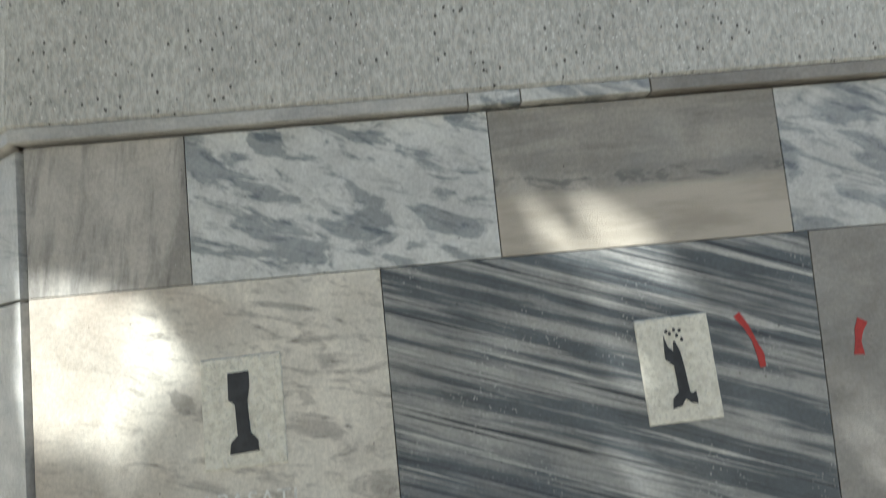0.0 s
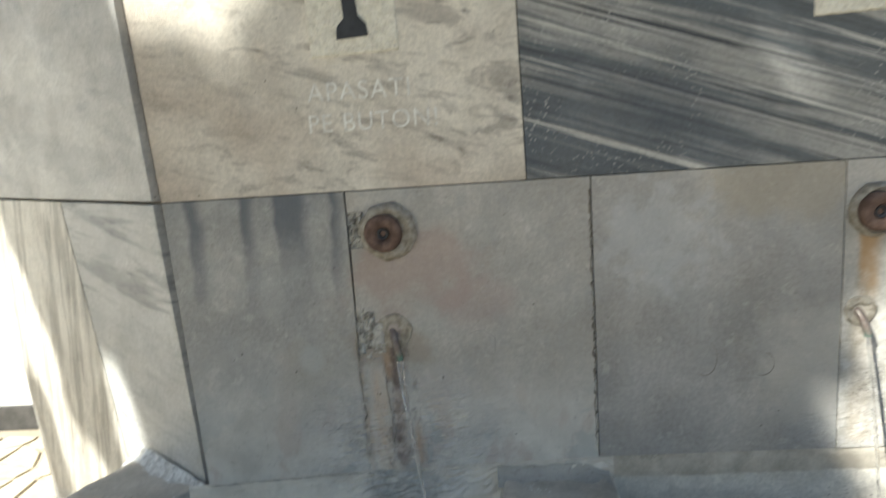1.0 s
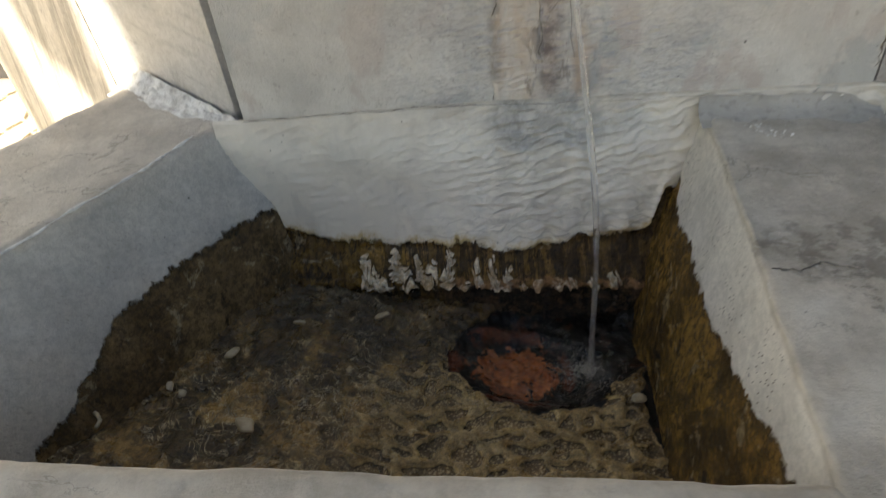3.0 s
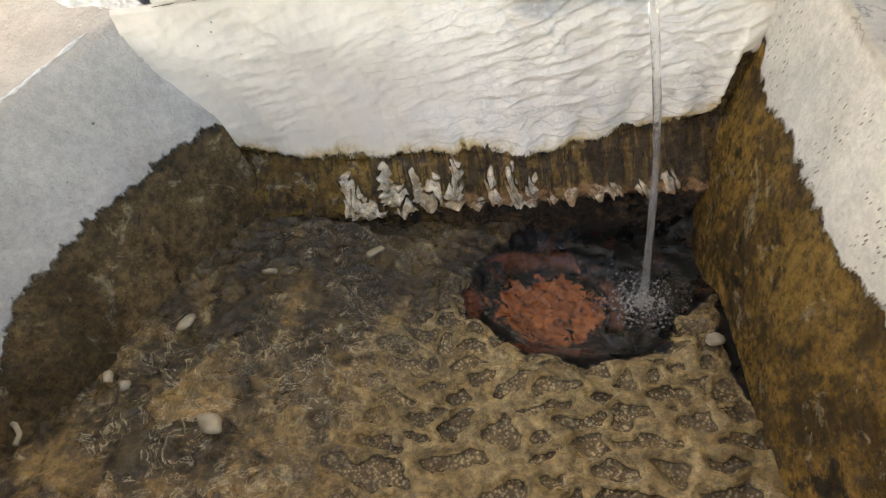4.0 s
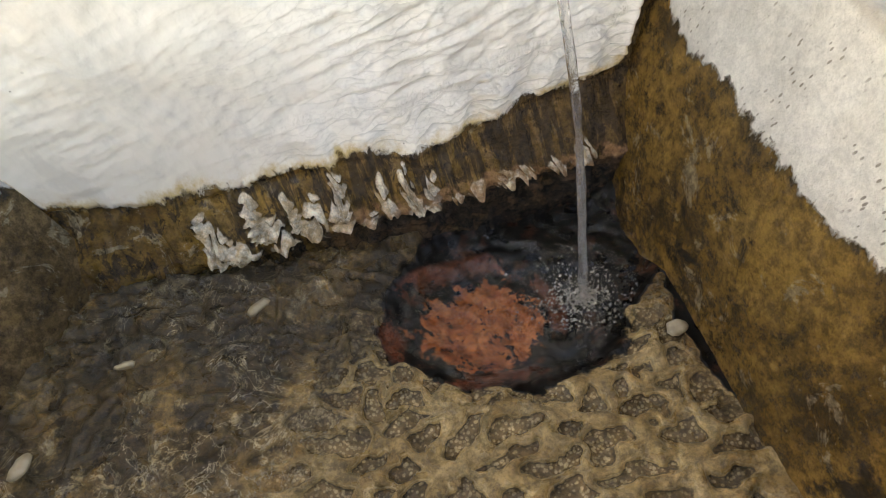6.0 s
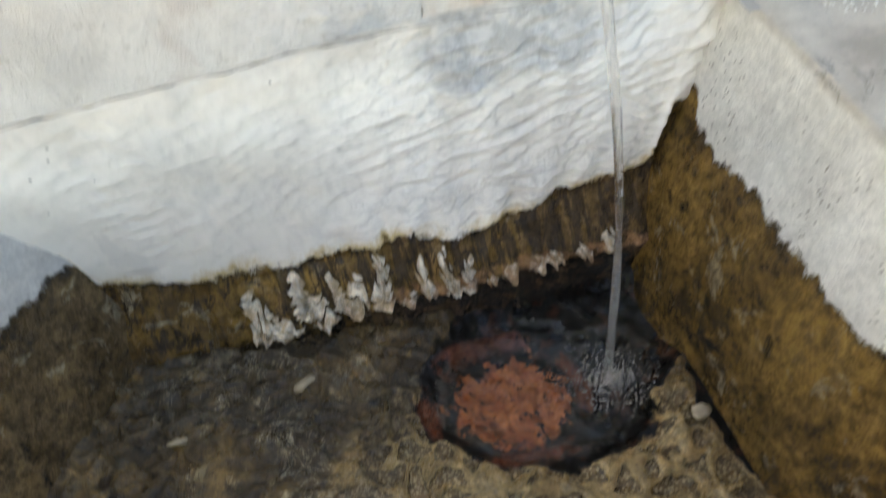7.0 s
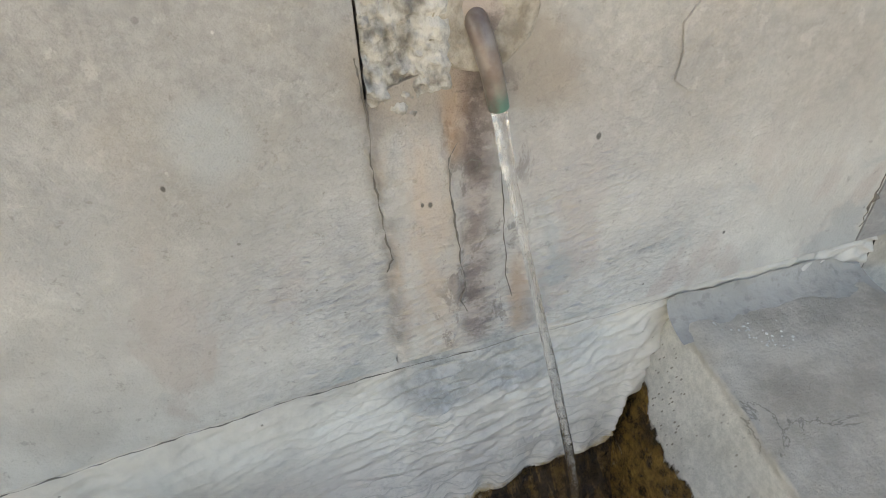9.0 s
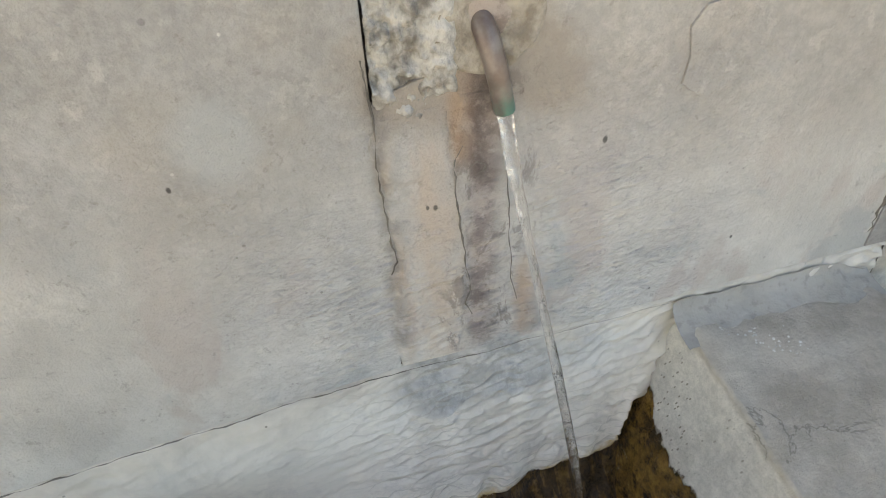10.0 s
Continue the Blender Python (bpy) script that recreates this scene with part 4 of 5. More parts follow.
# band course and terrazzo head
BAND = [edge_x(1.9) - 0.010, 0.478, 0.577, 0.823, 1.28, 1.74]
for x0, x1, mat in zip(BAND, BAND[1:], ("mortar", "mottled", "mottled_b", "grey_plain", "mottled_b")):
    part("band_piece", slab_bm([(x0 + 0.001, 1.889), (x1 - 0.001, 1.889), (x1 - 0.001, 1.915), (x0 + 0.001, 1.915)], lambda s, z, o: Vector((s, -0.016 - o, z)), 0.045, 0.002), MAT[mat] if mat != "mortar" else MAT["side_top"], wall)
for k in range(2):
    part("band_piece", slab_bm([(0.5 + 0.5 * k, 1.889), (0.012 + 0.5 * k, 1.889), (0.012 + 0.5 * k, 1.915), (0.5 + 0.5 * k, 1.915)], lambda s, z, o: side(s - 0.012, z, o + 0.016), 0.045, 0.002), MAT["side_top"], wall)


def head_bm():
    bm = bmesh.new()
    rings = []
    for z in (1.917, 2.9):
        a = Vector((edge_x(1.9) - 0.012, -0.018, z))
        b = a + ALONG * 1.0
        rings.append([bm.verts.new(p) for p in (a, (1.76, -0.018, z), (1.76, 1.2, z), (b.x + 0.1, 1.2, z), b)])
    n = len(rings[0])
    for i in range(n):
        bm.faces.new((rings[0][i], rings[0][(i + 1) % n], rings[1][(i + 1) % n], rings[1][i]))
    bm.faces.new(rings[1])
    bm.faces.new(rings[0][::-1])
    bmesh.ops.recalc_face_normals(bm, faces=bm.faces)
    bmesh.ops.bevel(bm, geom=list(bm.edges), offset=0.004, segments=2, affect="EDGES")
    return bm


tagged(part("wall_head", head_bm(), MAT["terrazzo"]), "weathered terrazzo head of the fountain above a marble band", "wall", kind="structure")


# lime relief built up under the spout, over the joint of two slabs
def drip_relief(u, v):
    x, z = -0.13 + 0.40 * u, 0.576 + 0.212 * v
    wob = 0.010 * fbm(x * 22, 4, z * 14)
    edge = smooth(x, -0.12, -0.03) * smooth(x, 0.26, 0.15) * smooth(z + 2 * wob, 0.80, 0.64) * smooth(z, 0.576, 0.59)
    xx = x + wob
    column = smooth(xx, 0.000, 0.005) * smooth(xx, 0.046, 0.041) * smooth(z, 0.79, 0.76)
    gully = smooth(xx, 0.046, 0.052) * smooth(xx, 0.082, 0.076) * smooth(z, 0.60, 0.64)
    run = smooth(xx, 0.090, 0.094) * smooth(xx, 0.102, 0.098) * smooth(z, 0.67, 0.655)
    tier = fbm(x * 30, 2, (z - 0.15 * x) * 150, 3)
    h = edge * (0.0012 + 0.0018 * tier + 0.0012 * fbm(x * 60, 6, z * 60)) + column * (0.0028 + 0.0012 * fbm(x * 45, 1, z * 30)) + run * 0.002
    h += gully * (0.0006 + 0.0022 * abs(fbm(x * 40, 9, z * 26)))
    h += 0.0035 * math.exp(-(((xx - 0.046) / 0.0028) ** 2)) * smooth(z, 0.61, 0.63) * smooth(z, 0.752, 0.742)
    border = min(u, 1 - u, v, 1 - v)
    return Vector((x, 0.0014 - proud(x, z) - h - 0.0010 * smooth(edge + column + gully, 0.0, 0.5) - (0.0 if border > 0.01 else -0.002), z))


part("lime_relief", sheet(330, 240, drip_relief), MAT["low_b"], wall, "rippled lime crust with brown and pink runs", True)


# ---------------------------------------------------------------- basins
basin = thing("fountain_basin", "grey cement fountain basin with brown algae and lime crust inside", "basin")


# crusts along the foot of the apron: x, half width, foot, top, phase
TEETH = [(-0.166, 0.009, 0.338, 0.380, 0.4), (-0.150, 0.011, 0.330, 0.356, 2.0), (-0.128, 0.007, 0.344, 0.392, 1.1), (-0.114, 0.009, 0.330, 0.366, 3.3),
         (-0.100, 0.004, 0.345, 0.380, 0.0), (-0.083, 0.009, 0.330, 0.370, 5.0), (-0.060, 0.007, 0.338, 0.382, 4.2), (-0.040, 0.008, 0.330, 0.348, 0.9),
         (-0.022, 0.005, 0.334, 0.374, 2.7), (-0.002, 0.005, 0.334, 0.378, 1.8), (0.018, 0.006, 0.332, 0.366, 3.9), (0.036, 0.005, 0.334, 0.348, 0.2),
         (0.056, 0.006, 0.334, 0.352, 5.6), (0.078, 0.007, 0.334, 0.354, 2.2), (0.098, 0.008, 0.336, 0.352, 4.7), (0.124, 0.007, 0.338, 0.354, 1.4), (0.150, 0.007, 0.340, 0.362, 3.0)]


def back_apron(x0, x1, wetline, nx, nz, crusty):
    """The stone behind a basin, bulging with lime and scalloped along the old water line."""
    def f(u, v):
        x = x0 + (x1 - x0) * u
        lip = row1(x) - 0.0006
        z = 0.20 + (lip - 0.20) * v
        lv = z - wetline(x)
        flat = smooth(x, 0.25, 0.21)
        y = 0.0006 - (0.002 + 0.006 * flat) * smooth(z, lip, 0.50) - 0.008 * smooth(z, 0.48, 0.36) - crusty * flat * 0.032 * smooth(z, 0.398, 0.336)
        y += 0.0035 * smooth(z, lip - 0.0035, lip - 0.0005 + 0.0015 * fbm(x * 40, 1, 5))
        tier = 2.2 * fbm(x * 26, 2, (z - 0.22 * x) * 130, 3) + 0.8 * math.sin((z - 0.18 * x + 0.02 * fbm(x * 14, 0, z * 10)) * 420 + 8 * fbm(x * 9, 2, z * 8))
        amp = crusty * (0.0012 * smooth(x, -0.08, 0.06) + 0.0004) * smooth(z, 0.30, 0.42) * (0.5 + 0.9 * max(0.0, fbm(x * 12, 8, z * 9)))
        y -= amp * tier + (0.004 * fbm(x * 8, 1, z * 8) + 0.0016 * fbm(x * 30, 3, z * 24)) * smooth(z, lip, 0.55)
        # hanging tongues above the line, slender crusts below it
        tongue = 0.5 + 0.5 * math.sin(x * 165 + 2.2 * fbm(x * 10, 7, 0))
        y -= crusty * 0.006 * tongue * math.exp(-((lv - 0.012) / 0.016) ** 2) * smooth(x, -0.16, -0.04)
        crust = 0.0
        if lv < 0.0:
            y += crusty * 0.007 * smooth(-lv, 0.0, 0.010)
            for tx, tw, t0, t1, ph in TEETH:
                rise = min(1.0, max(0.0, (z - t0) / (t1 - t0)))
                dx = (x - tx - 0.0025 * math.sin(z * 130 + ph)) / (tw * (1.35 - 0.80 * rise))
                if abs(dx) < 2.2:
                    body = math.exp(-dx * dx) * smooth(z, t0 - 0.01, t0 + 0.004) * smooth(z, t1, t1 - 0.016)
                    crust = max(crust, body * (0.62 + 0.50 * math.sin(z * 640 + ph * 3 + 2.5 * dx + 14 * fbm(x * 30, ph, z * 20))))
            crust = max(0.0, min(1.0, crust + 0.35 * fbm(x * 60, 2, z * 60) * crust))
            y -= crusty * (0.015 * crust * smooth(z, 0.326, 0.338) + 0.004 * smooth(fbm(x * 75, 5, z * 14), -0.1, 0.5) * smooth(-lv, 0.0, 0.01))
        y -= crusty * 0.004 * smooth(z + 0.006 * fbm(x * 40, 3, 1), 0.345, 0.336) * (1 + 0.6 * fbm(x * 50, 2, z * 200))
        return Vector((x, y - proud(x, z), z)), lv, crust
    return sheet(nx, nz, f, ("level", "crust"))


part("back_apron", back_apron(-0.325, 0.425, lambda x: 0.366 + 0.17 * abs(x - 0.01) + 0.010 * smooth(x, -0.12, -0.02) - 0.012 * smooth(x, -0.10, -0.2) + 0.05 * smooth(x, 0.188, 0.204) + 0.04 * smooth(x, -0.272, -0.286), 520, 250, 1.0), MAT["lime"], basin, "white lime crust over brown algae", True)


def trough_wall(i0, i1, o0, o1, lean, line, nu=90, seed=0.0, low=0.22, hollow=1.0, soft=0.018, ease=0.0):
    """A basin wall lofted along its length: a leaning inner face, a rounded top and an outer face down to the ground."""
    top_z = 0.55 - soft
    prof = [(-lean * (1 - k / 44) ** hollow, low + (top_z - low) * k / 44) for k in range(45)]
    prof += [(soft * (1 - math.cos(a)), top_z + soft * math.sin(a)) for a in (0.35, 0.7, 1.05, 1.35)]
    flat0 = len(prof)

    def f(u, v):
        a, b = Vector(i0).lerp(Vector(i1), u), Vector(o0).lerp(Vector(o1), u)
        w = (b - a)
        width = w.length
        w.normalize()
        n = flat0 + 30
        k = v * (n - 1)
        k0 = min(int(k + 0.5), n - 1)
        if k0 < flat0:
            off, z = prof[k0]
            off *= (1 - ease * u) if off < 0 else 1
        else:
            q = (k0 - flat0) / 29
            if q < 0.8:
                off, z = soft + 0.002 + (width - soft - 0.020) * q / 0.8, 0.55
            elif q < 0.9:
                ang = (q - 0.8) / 0.1 * 1.5
                off, z = width - 0.018 + 0.018 * math.sin(ang), 0.55 - 0.018 * (1 - math.cos(ang))
            else:
                off, z = width + 0.002, 0.53 * (1 - (q - 0.9) / 0.1)
        p = Vector((a.x + w.x * off, a.y + w.y * off, z))
        h = 0.004 * fbm(p.x * 6 + seed, p.y * 6, p.z * 6) + 0.002 * fbm(p.x * 26, p.y * 26 + seed, p.z * 26)
        top = 1.0 if off > soft * 0.8 else 0.25
        p.z += h * top
        p.x -= w.x * h * (1 - top)
        p.y -= w.y * h * (1 - top)
        lv = (z - line(p)) if off < soft * 0.7 else 0.2
        return p, lv, 0.0
    return sheet(nu, flat0 + 29, f, ("level", "crust"))


part("side_wall", trough_wall((-0.306, 0.012), (-0.640, -0.62), (-0.487, 0.145), (-0.905, -0.62), 0.088, lambda p: 0.446 - 0.14 * smooth(-p.y, 0.16, 0.5) - 0.03 * smooth(-p.y, 0.03, 0.0), hollow=0.85), MAT["render_left"], basin, "grey cement side with rounded rim", True)
part("side_wall", trough_wall((0.236, 0.012), (0.196, -0.52), (0.428, 0.012), (0.398, -0.52), 0.075, lambda p: 0.456 + 0.060 * smooth(-p.y, 0.22, 0.47) + 0.02 * math.exp(-((p.y + 0.012) / 0.014) ** 2), seed=4.0, hollow=1.0, soft=0.004, ease=0.50), MAT["render_right"], basin, "pale cement side with stained flat top", True)
part("front_wall", trough_wall((0.30, -0.452), (-0.70, -0.452), (0.30, -0.60), (-0.70, -0.60), 0.03, lambda p: 0.47, seed=8.0), MAT["render_right"], basin, "pale worn front rim", True)


# basin floor
rng = random.Random(5)
SEEDS = []
for _ in range(1500):
    x, y = rng.uniform(-0.56, 0.26), rng.uniform(-0.48, 0.02)
    gap = (0.010 + 0.034 * smooth(-y, 0.13, 0.40)) * rng.choice((0.55, 0.8, 1.0, 1.4))
    if all(((x - a) * 0.72) ** 2 + ((y - b) * 1.25) ** 2 > gap * gap for a, b in SEEDS):
        SEEDS.append((x, y))
SEEDS = np.array(SEEDS)


def floor_point(u, v):
    y = 0.02 - 0.50 * v
    left, right = -0.235 + 0.55 * y - 0.02, 0.215
    x = left + (right - left) * u
    wx = x + 0.022 * fbm(x * 16, y * 16, 0.0) + 0.006 * fbm(x * 50, y * 50, 3.0)
    wy = y + 0.012 * fbm(x * 16, y * 16, 9.0) + 0.006 * fbm(x * 50, y * 50, 7.0)
    d = np.sqrt(((SEEDS[:, 0] - wx) * 0.72) ** 2 + ((SEEDS[:, 1] - wy) * 1.25) ** 2)
    d = np.partition(d, 1)[:2]
    size = 0.010 + 0.026 * smooth(-y, 0.13, 0.42)
    edge = (d[1] - d[0]) / size
    ridge = 1.0 - smooth(edge + 0.20 * fbm(x * 34, y * 34, 8.0) + 0.25 * fbm(x * 10, y * 10, 12.0), 0.06, 0.60)
    ex_, ey = (x - 0.058) / 0.118, (y + 0.132) / 0.086
    e = math.sqrt(ex_ * ex_ + ey * ey) + 0.20 * fbm(x * 14, y * 14, 4.0) + 0.07 * fbm(x * 60, y * 60, 2.0)
    calm = math.sqrt(ex_ * ex_ + ey * ey) + 0.10 * fbm(x * 14, y * 14, 4.0)
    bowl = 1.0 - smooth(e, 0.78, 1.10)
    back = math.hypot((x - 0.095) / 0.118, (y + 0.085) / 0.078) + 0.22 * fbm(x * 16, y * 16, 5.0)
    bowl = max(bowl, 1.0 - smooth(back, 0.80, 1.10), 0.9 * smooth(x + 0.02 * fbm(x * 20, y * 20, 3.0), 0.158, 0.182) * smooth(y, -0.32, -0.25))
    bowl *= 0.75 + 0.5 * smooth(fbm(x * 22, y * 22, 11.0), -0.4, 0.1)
    murk = max(smooth(x - 0.35 * y, 0.02, -0.12), smooth(y, -0.13, -0.09), smooth(x, 0.13, 0.17) * smooth(y, -0.33, -0.20))
    murk = max(0.0, min(1.0, murk + 0.45 * fbm(x * 11, y * 11, 2.0)))
    z = 0.302 + 0.0085 * ridge * (1 - 0.5 * murk) * (1 - bowl) + 0.036 * smooth(x, -0.04, -0.26) + 0.014 * smooth(x, -0.24, -0.42) + 0.012 * smooth(-y, 0.22, 0.45)
    z += 0.006 * fbm(x * 9, y * 9, 1.0) * (1 - 0.7 * min(1.0, bowl)) + (0.0030 - 0.0027 * min(1.0, bowl)) * fbm(x * 45, y * 45, 6.0)
    z -= max(0.034 * (1.0 - smooth(calm, 0.35, 1.12)), 0.024 * (1.0 - smooth(back, 0.5, 1.15)))
    red = 1.0 - math.sqrt(((x - 0.032) / 0.092) ** 2 + ((y + 0.136) / 0.068) ** 2) - 0.25 * smooth(x, 0.06, 0.10)
    return Vector((x, y, z)), ridge, murk, bowl, red


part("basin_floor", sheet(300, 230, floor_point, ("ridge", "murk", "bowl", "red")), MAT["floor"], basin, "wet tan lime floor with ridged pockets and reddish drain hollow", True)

# second basin
other = thing("fountain_basin", "neighbouring fountain basin with brown stained stone inside", "basin")
part("back_apron", back_apron(0.425, 1.40, lambda x: 0.41 + 0.015 * math.sin(x * 9), 150, 60, 0.15), MAT["render_right"], other, "", True)


def floor_two(u, v):
    x, y = 0.36 + 0.95 * u, 0.02 - 0.64 * v
    z = 0.33 + 0.012 * fbm(x * 8, y * 8, 1) + 0.004 * math.sin(y * 170 + 6 * fbm(x * 6, y * 6, 2))
    return Vector((x, y, z)), 0.45 + 0.4 * fbm(x * 9, y * 9, 5), 0.9, 0.0, 0.0


part("basin_floor", sheet(70, 60, floor_two, ("ridge", "murk", "bowl", "red")), MAT["floor"], other, "", True)
part("front_wall", trough_wall((1.36, -0.452), (0.38, -0.452), (1.36, -0.60), (0.38, -0.60), 0.03, lambda p: 0.46, 40, 3.0), MAT["render_right"], other, "", True)
part("side_wall", trough_wall((1.36, 0.012), (1.38, -0.60), (1.56, 0.012), (1.60, -0.60), 0.04, lambda p: 0.46, 40, 6.0), MAT["render_right"], other, "", True)

# crusted mortar fillet where the rim meets the corner
def fillet(u, v):
    a = Vector((-0.296, -0.012, 0.551)).lerp(Vector((-0.497, 0.134, 0.551)), u)
    w = (0.010 + 0.034 * smooth(u, 0.0, 0.6)) * (1 - v)
    z = (0.006 + 0.016 * u) * v * v + 0.003 * fbm(a.x * 60 + v, a.y * 60, v * 9) * (0.3 + v) - 0.006 * (1 - v)
    return a + OUT * (w - 0.004) + Vector((0, 0, z))


part("mortar_fillet", sheet(50, 16, fillet), simple("white_crust", (0.76, 0.75, 0.72), (0.46, 0.445, 0.41), 60, 0.85, 0.004), basin, "crumbling white mortar fillet", True)


# ---------------------------------------------------------------- fittings
def facing(x, z, y=0.0):
    return pose(x, y, z, 90, 0, 0)


def push_button(x, z, collar):
    b = thing("push_button", "rusted round push button in a limed collar on the marble", "tap button", "tap buttons")
    part("collar", lathe([(collar * 1.02, -0.006), (collar, 0.006), (collar * 0.9, 0.014), (collar * 0.82, 0.017), (0.036, 0.016), (0.030, 0.012)], facing(x + 0.006, z), 40, 0.0035), MAT["ring"], b, "", True)
    part("button", lathe([(0.030, 0.0), (0.0315, 0.020), (0.029, 0.029), (0.024, 0.031), (0.0135, 0.030), (0.0115, 0.022), (0.004, 0.021)], facing(x, z)), MAT["rust"], b, "rusted iron disc with a socket", True)
    # black plug stands in for the darkness of the hole
    part("socket", lathe([(0.0105, 0.018), (0.0095, 0.0255), (0.006, 0.0245), (0.004, 0.020)], facing(x, z), 12), MAT["black"], b)
    return b


push_button(0.062, 0.996, 0.047)
push_button(0.835, 0.985, 0.043)


def spout(x, z, tip, flange):
    s = thing("water_spout", "bent copper water spout with green tarnish set in a limed flange", "spout", "water spouts")
    part("flange", lathe([(flange, -0.004), (flange * 0.97, 0.0015), (flange * 0.86, 0.003), (flange * 0.72, 0.002), (flange * 0.60, 0.0025), (flange * 0.42, 0.000), (0.010, -0.001)], facing(x, z), 40, 0.0022), MAT["ring"], s, "", True)
    a, b, c = Vector((x - 0.005, 0.020, z + 0.004)), Vector((x - 0.003, -0.012, z + 0.003)), Vector(tip)
    pts = [a * (1 - q) ** 2 + b * 2 * q * (1 - q) + c * q * q for q in (k / 16 for k in range(17))]
    part("pipe", tube(pts, [0.0070 - 0.0010 * k / 16 for k in range(17)], 18, False), MAT["pipe"], s, "tarnished copper pipe", True)
    # black lining paints the shade inside the pipe
    part("pipe", tube(pts, [0.0050] * 17, 18, False), MAT["black"], s, "dark bore", True)
    return s


TIP = Vector((0.071, -0.010, 0.777))
spout(0.064, 0.826, TIP, 0.031)
TIP2 = Vector((0.829, -0.016, 0.783))
spout(0.823, 0.822, TIP2, 0.026)


def jet(tip, land, r0, r1):
    """A falling stream: a flat sheet at the spout that draws together and twists as it drops."""
    bm, rings, n = bmesh.new(), [], 14
    for k in range(121):
        q = k / 120
        c = Vector((tip.x + (land.x - tip.x) * math.sin(0.5 * math.pi * min(1.0, q / 0.8)) ** 1.4, tip.y + (land.y - tip.y) * q ** 0.85, tip.z + (land.z - tip.z) * q))
        r = r1 + (r0 - r1) * (1 - smooth(q, 0.0, 0.30))
        flat = 0.62 + 0.22 * fbm(q * 9, 3, 1) + 0.15 * smooth(q, 0.1, 0.5)
        turn = 0.4 + 5.5 * q + 0.8 * fbm(q * 7, 1, 5)
        row = []
        for i in range(n):
            a = 2 * math.pi * i / n
            rr = r * (1 + 0.16 * fbm(math.cos(a) * 1.3, math.sin(a) * 1.3, q * 11))
            x, y = rr * math.cos(a), rr * flat * math.sin(a)
            row.append(bm.verts.new(c + Vector((x * math.cos(turn) - y * math.sin(turn), x * math.sin(turn) + y * math.cos(turn), 0))))
        rings.append(row)
    for a, b in zip(rings, rings[1:]):
        for i in range(n):
            bm.faces.new((a[i], b[i], b[(i + 1) % n], a[(i + 1) % n]))
    bm.faces.new(rings[0])
    bm.faces.new(rings[-1][::-1])
    bmesh.ops.recalc_face_normals(bm, faces=bm.faces)
    return bm


LAND = Vector((0.115, -0.136, 0.287))
tagged(part("water_jet", jet(TIP, LAND, 0.0056, 0.0037), MAT["jet"], None, "", True), "thin clear stream falling from the spout", "water")
tagged(part("water_jet", jet(TIP2, Vector((0.838, -0.075, 0.335)), 0.004, 0.0025), MAT["jet"], None, "", True), "thin clear trickle falling from the spout", "water")


def pool(u, v):
    a = 2 * math.pi * u
    r = v * (1.0 + 0.05 * math.sin(3 * a) + 0.04 * math.sin(5 * a + 1))
    x, y = 0.075 + 0.140 * r * math.cos(a), -0.118 + 0.108 * r * math.sin(a)
    d = math.hypot(x - LAND.x, y - LAND.y)
    z = 0.2905 + 0.0022 * math.sin(d * 330) * math.exp(-d * 26) + 0.0010 * fbm(x * 40, y * 40, 0) + 0.0028 * fbm(x * 50, y * 75, 3) * (0.25 + 0.75 * smooth(y, -0.17, -0.11))
    return Vector((x, y, z))


tagged(part("pool_water", sheet(110, 46, pool), MAT["water"], None, "", True), "shallow rippled water in the drain hollow", "water", kind="structure")

froth = bmesh.new()
for k in range(900):
    a, r = rng.uniform(0, 6.283), abs(rng.gauss(0, 0.019))
    m = Matrix.Translation((LAND.x - 0.006 + r * math.cos(a) * 1.25, LAND.y - 0.012 + r * math.sin(a), 0.2925 + rng.uniform(0, 0.002))) @ Matrix.Scale(rng.uniform(0.0003, 0.0013), 4)
    bmesh.ops.create_icosphere(froth, subdivisions=1, radius=1.0, matrix=m)
FOAM = Nodes("bubbles", 0.08)
FOAM.b.inputs["Transmission Weight"].default_value = 0.8
FOAM.b.inputs["IOR"].default_value = 1.2
tagged(part("splash_bubbles", froth, FOAM.done((0.95, 0.91, 0.86)), None, "", True), "white bubbles where the stream lands", "bubbles", kind="stuff")


# broken mortar beside the fittings
def rubble(x0, x1, z0, z1, deep, seed):
    """Broken mortar: deep in the notch on one side, smeared over the slab towards the fitting."""
    def f(u, v):
        x, z = x0 + (x1 - x0) * u, z0 + (z1 - z0) * v
        e = min((1 - u) * 1.4, v, 1 - v)
        lump = (0.008 * abs(fbm(x * 70, seed, z * 70)) + 0.004 * fbm(x * 190, seed, z * 190)) * (1 - 0.6 * smooth(u, 0.5, 0.8))
        y = deep * (1 - smooth(u, 0.25, 0.60)) - lump - 0.003 * smooth(u, 0.4, 0.7) + 0.016 * smooth(e + 0.05 * fbm(x * 80, seed, z * 80), 0.34, 0.0) * smooth(u, 0.42, 0.60)
        return Vector((x, y, z))
    return sheet(60, 60, f)


tagged(part("mortar_plug", rubble(0.000, 0.050, 0.966, 1.034, 0.010, 1.0), MAT["rubble"], None, "", True), "broken white mortar between a slab notch and the button", "mortar", "mortar plugs")
tagged(part("mortar_plug", rubble(0.0008, 0.056, 0.764, 0.868, 0.0035, 5.0), MAT["rubble"], None, "", True), "broken white and grey mortar between a slab notch and the spout", "mortar", "mortar plugs")


# number plaques, painted marks, letters
def flat_shape(points, y, thick=0.0012):
    return slab_bm(points, lambda s, z, o: Vector((s, y - o, z)), thick, 0)


